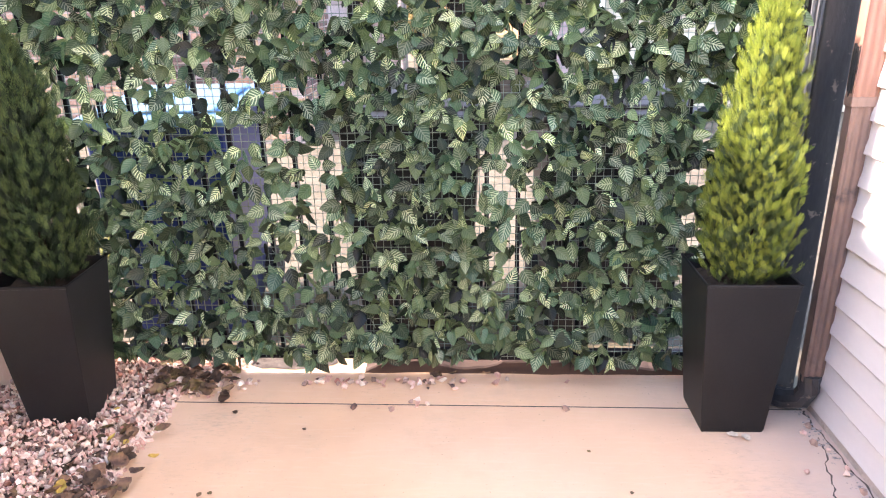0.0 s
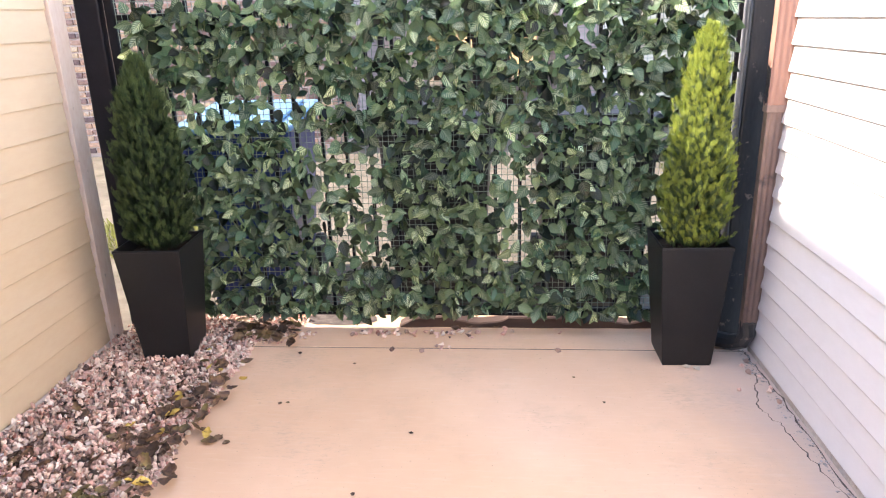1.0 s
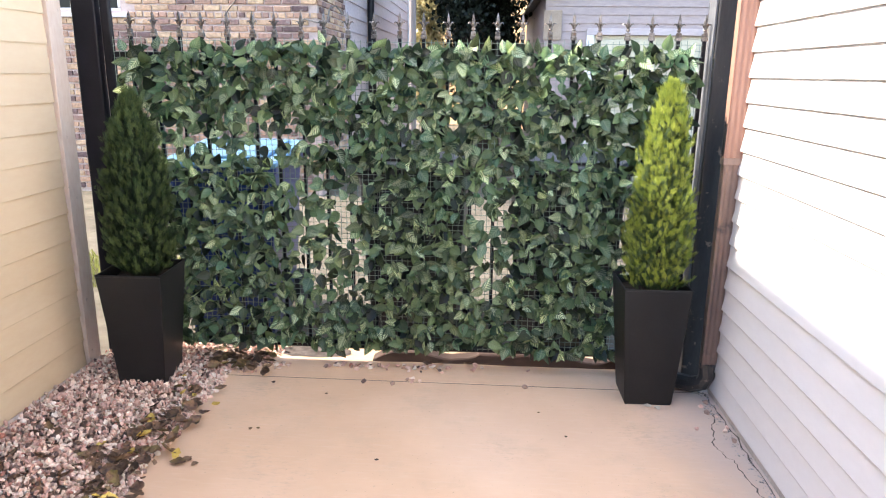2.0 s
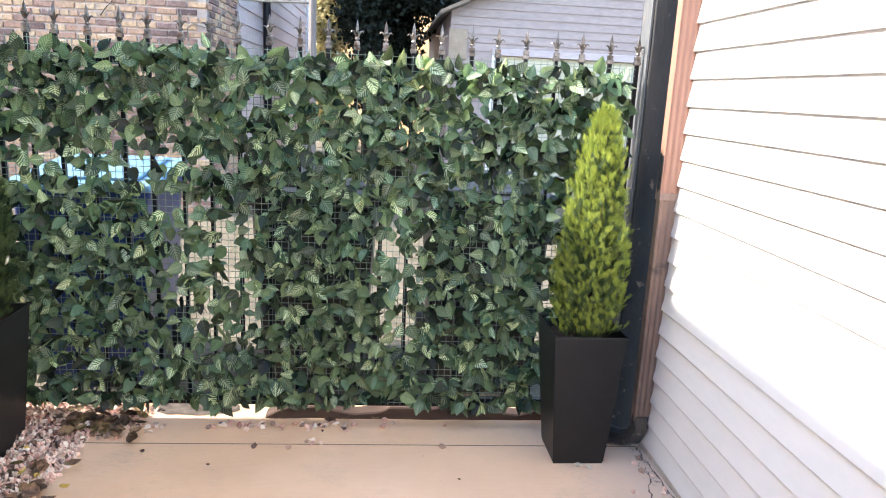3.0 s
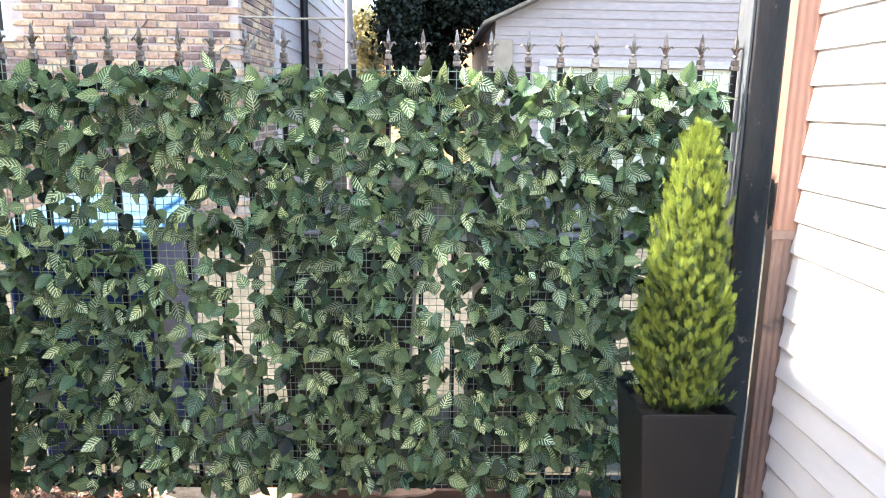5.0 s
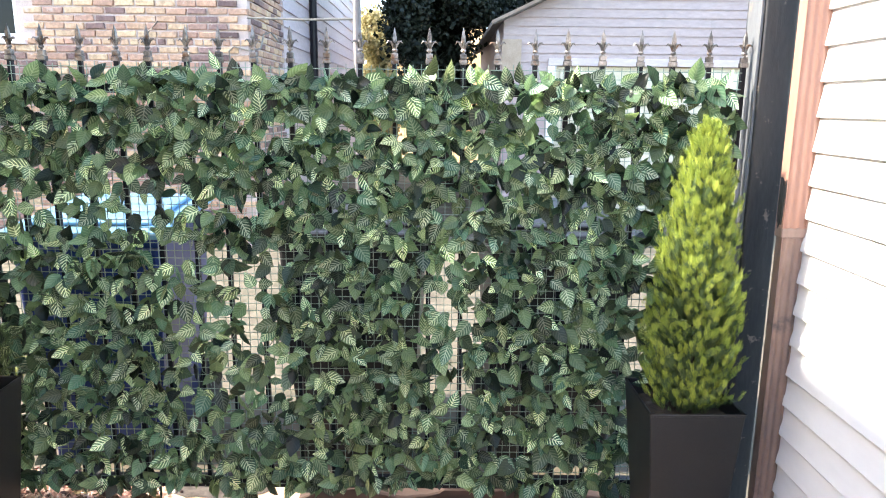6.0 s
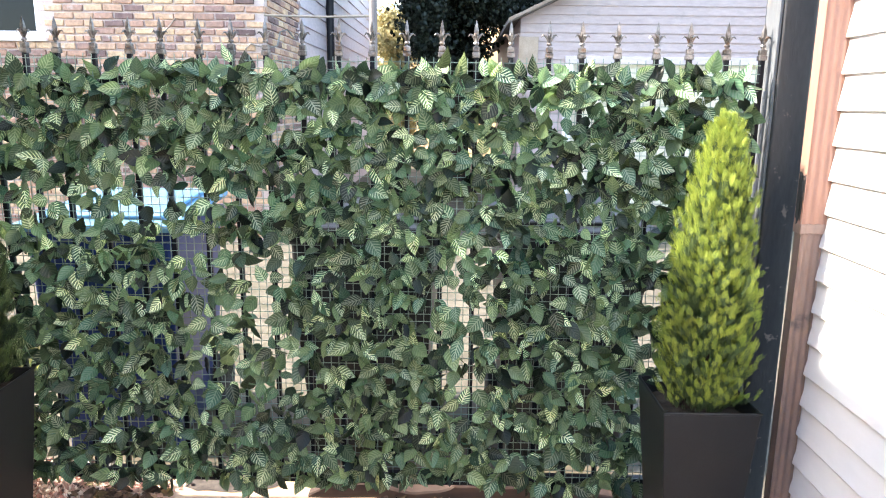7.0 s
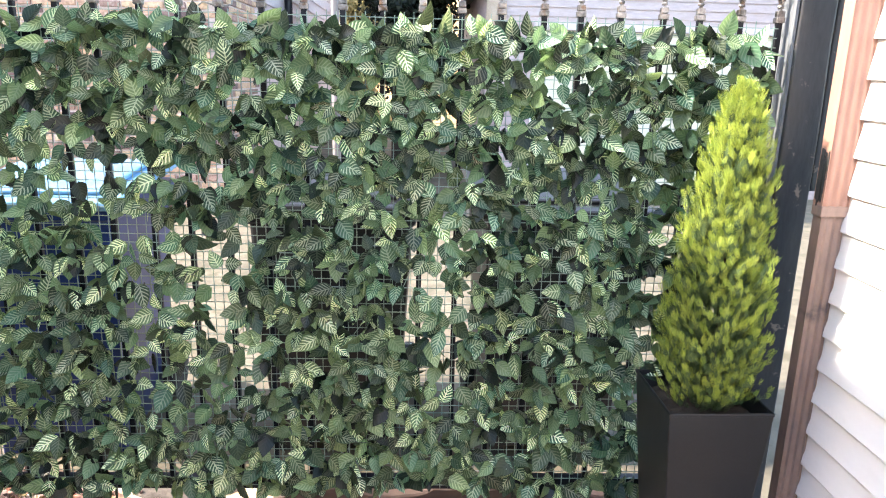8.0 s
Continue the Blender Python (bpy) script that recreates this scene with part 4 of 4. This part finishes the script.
# ---- bins behind the screen ----
def cart(label, body, lid, m, group="wheeled bins behind the fence"):
    root = thing("wheeled_bin", label, "bin", m, group)
    bm = bmesh.new()
    levels = []
    for z, wx, wy in ((0.05, 0.235, 0.26), (0.5, 0.262, 0.30), (0.93, 0.285, 0.335), (0.94, 0.302, 0.352), (0.985, 0.302, 0.352)):
        levels.append([bm.verts.new((sx * wx, sy * wy, z)) for sx, sy in ((-1, -1), (1, -1), (1, 1), (-1, 1))])
    for a, b in zip(levels, levels[1:]):
        for i in range(4):
            bm.faces.new((a[i], a[(i + 1) % 4], b[(i + 1) % 4], b[i]))
    bm.faces.new(levels[0])
    bm.faces.new(levels[-1])
    bmesh.ops.bevel(bm, geom=[e for e in bm.edges if abs(e.verts[0].co.z - e.verts[1].co.z) > 0.03], offset=0.035, segments=3, affect="EDGES", profile=0.5)
    part("body", Build().take(bm), body, root)
    part("lid", Build().box((-0.315, -0.37, 0.0), (0.315, 0.355, 0.035), pose(0, 0, 1.0, 4.5, 0, 0), 0.014).box((-0.24, -0.28, 0.034), (0.24, 0.28, 0.052), pose(0, 0, 1.0, 4.5, 0, 0), 0.012), lid, root)
    part("handle", Build().tube([(-0.22, 0.36, 1.02), (-0.22, 0.42, 1.03), (0.22, 0.42, 1.03), (0.22, 0.36, 1.02)], 0.014, 8), body, root)
    for s in (-1, 1):
        part("wheel", Build().lathe([(0.09, -0.025), (0.125, -0.02), (0.125, 0.02), (0.09, 0.025)], 18, pose(s * 0.27, 0.27, 0.125, 0, 90, 0)), "rubber", root)
    for s in (-1, 1):
        part("foot", Build().box((s * 0.2 - 0.03, -0.25, 0.0), (s * 0.2 + 0.03, -0.15, 0.06), bevel=0.006), body, root)
    return root


cart("blue plastic wheeled bin, its lid coloured pale for the reflected sky", "blue_cart", "sky_lid", pose(-1.335, 3.10, -0.02, 0, 0, 2))
cart("black plastic wheeled bin with a closed lid", "black_cart", "black_cart", pose(-0.29, 3.12, -0.02, 0, 0, -1))
cart("black plastic wheeled bin with a closed lid", "black_cart", "black_cart", pose(0.53, 3.10, -0.02, 0, 0, 1.5))


# ---- brick house across the yard ----
BX, BY = -1.88, 7.40
house = thing("brick_house", "old common brick house with a white framed window", "house", pose(BX, BY, 0))
for lo, hi in (((-6.5, 0.012, -0.05), (-3.24, 0.30, 6.0)), ((-3.238, 0.012, -0.05), (-2.322, 0.30, 2.11)), ((-3.238, 0.012, 3.45), (-2.322, 0.30, 6.0)), ((-2.32, 0.012, -0.05), (-0.012, 0.30, 6.0)), ((-0.32, 0.301, -0.05), (-0.012, 1.50, 6.0))):
    part("wall", Build().box(lo, hi), "mortar", house, "pale mortar behind the bricks")
window = part("window", Build().box((-3.24, 0.03, 2.08), (-2.29, 0.10, 2.14), bevel=0.006).box((-3.24, 0.03, 3.38), (-2.29, 0.10, 3.45), bevel=0.006)
              .box((-2.365, 0.03, 2.142), (-2.29, 0.10, 3.378), bevel=0.006).box((-3.24, 0.03, 2.142), (-3.17, 0.10, 3.378), bevel=0.006), "window_paint", house, "white painted frame")
part("pane", Build().box((-3.17, 0.07, 2.14), (-2.365, 0.08, 3.38)), "glass", window, "dark reflecting glass")
part("sash", Build().box((-3.17, 0.045, 2.68), (-2.365, 0.069, 2.72), bevel=0.003), "window_paint", window)
part("sill", Build().box((-3.30, -0.04, 2.035), (-2.24, 0.09, 2.077), bevel=0.006), "window_paint", window)

COURSE, STRETCH, JOINT = 0.0745, 0.205, 0.0205


def brick_mesh(length, seed):
    bm = bmesh.new()
    bmesh.ops.create_cube(bm, size=1)
    r = random.Random(seed)
    for p in bm.verts:
        p.co = Vector((p.co.x * length + r.uniform(-0.007, 0.007), p.co.y * 0.06 + r.uniform(-0.003, 0.003), p.co.z * (COURSE - JOINT) + r.uniform(-0.004, 0.004)))
    bmesh.ops.bevel(bm, geom=[e for e in bm.edges if all(p.co.y < 0 for p in e.verts)], offset=0.004, segments=1, affect="EDGES")
    return Build().take(bm)


brick_kinds = [brick_mesh(STRETCH - JOINT, k) for k in range(8)]
header_kinds = [brick_mesh(0.093 - JOINT, k + 9) for k in range(3)]
brick_meshes = [b.mesh("brick", "brick") for b in brick_kinds]
header_meshes = [b.mesh("brick", "brick") for b in header_kinds]
rest = Build()
rng = random.Random(2)
single = 0
for row in range(0, 48):
    z = 0.02 + COURSE * (row + 0.5)
    heads = row % 6 == 3
    step = 0.093 if heads else STRETCH
    kinds, meshes = (header_kinds, header_meshes) if heads else (brick_kinds, brick_meshes)
    x = -step / 2 - (0.0 if row % 2 else step / 2)
    while x > -5.6:
        if not (-3.32 < x < -2.22 and z > 2.03 and z < 3.5):
            k = rng.randrange(len(kinds))
            m = pose(x, 0.022 + rng.uniform(-0.005, 0.005), z + rng.uniform(-0.003, 0.003), 0, rng.uniform(-0.9, 0.9), 0)
            if -2.95 < x and 1.80 < z < 2.62 and single < 230:
                part("brick", meshes[k], None, house, m=m)
                single += 1
            else:
                rest.add(kinds[k].v, kinds[k].f, m)
        x -= step
    y = 0.06 + (0.0 if row % 2 else STRETCH / 2)
    while y < 1.40:
        k = rng.randrange(8)
        m = pose(-0.022, y + 0.05, z, 0, 0, 90)
        if 1.85 < z < 2.60 and single < 290:
            part("brick", brick_meshes[k], None, house, m=m)
            single += 1
        else:
            rest.add(brick_kinds[k].v, brick_kinds[k].f, m)
        y += STRETCH
tagged(part("brickwork", rest, "brick", house), "weathered red and tan bricks", kind="stuff")
part("cable", Build().tube([(-1.08, -0.02, 2.06), (-1.00, -0.03, 2.16), (-0.90, -0.02, 2.27)], 0.006, 6), "black_iron", house, "short loose black cable")
part("cable", Build().tube([(-0.20, -0.03, 1.85), (-0.20, -0.03, 1.99), (-0.15, -0.03, 2.03), (0.02, -0.03, 1.99), (0.10, 0.05, 2.02), (0.12, 0.10, 2.16), (0.18, 0.15, 2.19), (0.25, 0.2, 2.10)], 0.009, 6), "cable", house, "bent grey conduit")

annex = thing("house_annex", "pale grey clapboard wing behind the brick house", "house", pose(BX + 0.01, 8.91, 0))
part("wall", Build().box((-3.0, 0.0, -0.05), (-0.01, 7.4, 5.0)), "lavender_siding", annex)
me = Build().prism([(0, 0), (0.024, 0), (0.024, 0.006), (0.004, 0.204), (0, 0.204)], 1, 0.01, 7.34).mesh("clapboard", "lavender_siding")
for k in range(25):
    part("clapboard", me, None, annex, m=pose(-0.009, 0, 0.0 + 0.2 * k))
part("pipe", Build().lathe([(0.055, 0), (0.055, 5.0)], 12, pose(0.07, 1.7, 0)), "black_iron", annex, "black drain pipe")
part("corner_board", Build().box((-0.05, 7.345, 0), (0.05, 7.46, 5.0), bevel=0.006), "white_paint", annex)
frame_bar = thing("pole_frame", "weathered wooden pole with a thin metal crossbar to the house", "pole", pose(-0.775, 7.25, 0))
part("pole", Build().lathe([(0.042, -0.02), (0.040, 1.5), (0.036, 4.5)], 10), "pole_wood", frame_bar)
part("crossbar", Build().tube([(-1.09, 0.05, 2.30), (-0.5, 0.03, 2.285), (0.0, 0.0, 2.295)], 0.011, 8), "cable", frame_bar, "thin grey metal bar")

# ---- garage ----
GX, GY, EAVE, SLOPE = 0.82, 9.0, 2.50, 0.47
garage = thing("garage", "pale grey lap-sided garage with a beige overhead door", "garage", pose(GX, GY, 0))
W = 5.2
part("wall", Build().prism([(0, -0.05), (0.66, -0.05), (0.66, 1.97), (4.2, 1.97), (4.2, -0.05), (W, -0.05), (W, EAVE), (W / 2, EAVE + SLOPE * W / 2), (0, EAVE)], 1, 0.02, 5.0), "garage_siding", garage)
for k in range(34):
    z0 = 0.106 * k
    zt = z0 + 0.11
    x0 = max(0.0, (z0 + 0.03 - EAVE) / SLOPE)
    spans = [(x0, W - x0)] if zt > 2.10 else [(0.0, 0.56), (4.3, W)]
    if x0 > W / 2 - 0.1:
        break
    for a, b in spans:
        o = [(0.020, z0), (0.0, z0), (0.0, z0 + 0.006), (0.014, zt), (0.020, zt)]
        part("siding_board", Build().prism(o, 0, a, b), "garage_siding", garage)
part("door_header", Build().box((0.56, -0.012, 1.97), (4.3, 0.02, 2.06), bevel=0.005), "lavender_siding", garage, "white header board")
part("door_jamb", Build().box((0.56, -0.012, 0), (0.66, 0.02, 1.968), bevel=0.005), "white_paint", garage)
door = part("door", Build().box((0.665, 0.06, 0.0), (4.195, 0.10, 1.965)), "beige_door", garage, "beige panelled overhead door")
panel = Build().box((0, 0.045, 0), (0.80, 0.062, 0.44), bevel=0.012).mesh("panel", "beige_door")
for i in range(4):
    for j in range(4):
        part("panel", panel, None, door, m=pose(0.72 + 0.87 * i, 0, 0.03 + 0.485 * j))
part("vent_panel", Build().box((-0.02, -0.03, 1.90), (0.22, 0.0, 2.28), bevel=0.006).box((0.01, -0.036, 1.95), (0.19, -0.028, 2.07)).box((0.01, -0.036, 2.10), (0.19, -0.028, 2.24)), "tan_panel", garage, "tan boxed panel at the corner")
for s in (0, 1):
    a, b = ((-0.16, EAVE - 0.16 * SLOPE), (W / 2, EAVE + SLOPE * W / 2))
    o = [(p[0] if s == 0 else W - p[0], p[1] + d) for p, d in ((a, 0.0), (b, 0.0), (b, 0.055), (a, 0.055))]
    part("roof", Build().prism(o, 1, -0.18, 5.2), "shingle", garage, "dark shingled roof slope")
    o = [(p[0] if s == 0 else W - p[0], p[1] + d) for p, d in ((a, 0.015), (b, 0.015), (b, 0.052), (a, 0.052))]
    part("rake_board", Build().prism(o, 1, -0.21, -0.183), "tan_trim", garage)


# ---- trees, shrub and far house ----
def clumps(name, material, centres, count, size, seed, spread):
    """Many small leaves round the given centres, as one mesh."""
    rng = np.random.RandomState(seed)
    quad = np.array([(0, 0, 0), (0.5, 0.35, 0.06), (0, 1, 0), (-0.5, 0.35, 0.06)])
    V = []
    for i in range(count):
        c = centres[rng.randint(len(centres))]
        p = np.array(c) + rng.normal(0, 1, 3) * spread
        q = np.array(Euler(tuple(rng.rand(3) * 6.3)).to_matrix()) * size * (0.6 + 0.8 * rng.rand())
        V.append(quad @ q.T + p)
    me = bpy.data.meshes.new(name)
    me.from_pydata(np.concatenate(V).tolist(), [], (np.arange(count * 4).reshape(-1, 4)).tolist())
    me.materials.append(M[material])
    return me


tree = thing("evergreen_tree", "large dark evergreen tree with a leaning trunk", "tree", pose(-0.10, 11.6, 0))
part("trunk", Build().tube([(0.06, 0, -0.05), (0.0, 0, 1.2), (-0.12, 0, 2.2), (-0.40, 0.1, 3.2), (-0.5, 0.1, 5.0)], [0.36, 0.30, 0.26, 0.20, 0.10], 12), "bark", tree)
rng = random.Random(6)
tips = []
for k in range(26):
    a, z = rng.uniform(0, 6.28), rng.uniform(2.2, 5.0)
    l = rng.uniform(0.9, 1.7)
    c = (max(0.25 + l * math.cos(a), -0.38), l * 0.7 * math.sin(a), z + 0.5)
    if c[0] > 0.45 and c[2] < 3.4:
        c = (c[0], c[1], 3.4)
    part("limb", Build().tube([(-0.25, 0.05, z), ((c[0] - 0.25) / 2, c[1] / 2, z + 0.35), c], [0.06, 0.04, 0.012], 6), "bark", tree)
    tips += [c, (c[0] * 0.6, c[1] * 0.6, c[2] - 0.1), (c[0], c[1], c[2] - 0.45)]
tips += [(rng.uniform(-0.2, 1.25), rng.uniform(-0.4, 0.4), rng.uniform(2.85, 3.2)) for k in range(16)] + [(rng.uniform(-0.25, 0.42), rng.uniform(0, 0.4), rng.uniform(1.3, 2.6)) for k in range(30)]
part("crown", clumps("crown", "evergreen", tips, 75000, 0.062, 4, 0.15), None, tree)

shrub = thing("yellow_shrub", "tall narrow shrub with pale yellowing leaves", "shrub", pose(-1.47, 17.5, 0))
rng = random.Random(7)
spots2 = [(rng.gauss(-0.03, 0.20), rng.gauss(0, 0.25), rng.uniform(0.4, 3.5)) for k in range(80)]
for k in range(5):
    part("stem", Build().tube([(0.05 * k - 0.1, 0, -0.05), (0.07 * k - 0.14, 0.05, 1.7), (0.09 * k - 0.18, 0.0, 3.4)], [0.03, 0.02, 0.006], 6), "bark", shrub)
part("crown", clumps("crown", "yellow_shrub", spots2, 24000, 0.075, 8, 0.13), None, shrub)

far = thing("tan_house", "small tan stucco house far behind the tree", "house", pose(1.2, 18.6, 0, 0, 0, -35))
part("wall", Build().box((-4.0, 0, -0.05), (4.5, 4, 3.4)), "tan", far)
part("roof", Build().prism([(-4.3, 3.405), (0.25, 5.0), (4.8, 3.405), (4.8, 3.52), (0.25, 5.12), (-4.3, 3.52)], 1, -0.3, 4.3), "shingle", far)


def tuft_strip(seed):
    rng = np.random.RandomState(seed)
    V = []
    blade = np.array([(-0.004, 0, 0), (0.004, 0, 0), (0.001, 0.012, 0.06), (-0.001, 0.012, 0.06)])
    for i in range(1800):
        q = np.array(Euler((rng.normal(0, 0.3), rng.normal(0, 0.3), rng.rand() * 6.3)).to_matrix()) * (0.6 + rng.rand())
        V.append(blade @ q.T + (-3.4 + 1.3 * rng.rand(), 3.6 + 0.8 * rng.rand(), -0.02))
    me = bpy.data.meshes.new("grass")
    me.from_pydata(np.concatenate(V).tolist(), [], (np.arange(1800 * 4).reshape(-1, 4)).tolist())
    me.materials.append(M["grass"])
    return me


tagged(part("grass", tuft_strip(3), None), "strip of dry yellow green grass beyond the fence", "grass", kind="stuff")
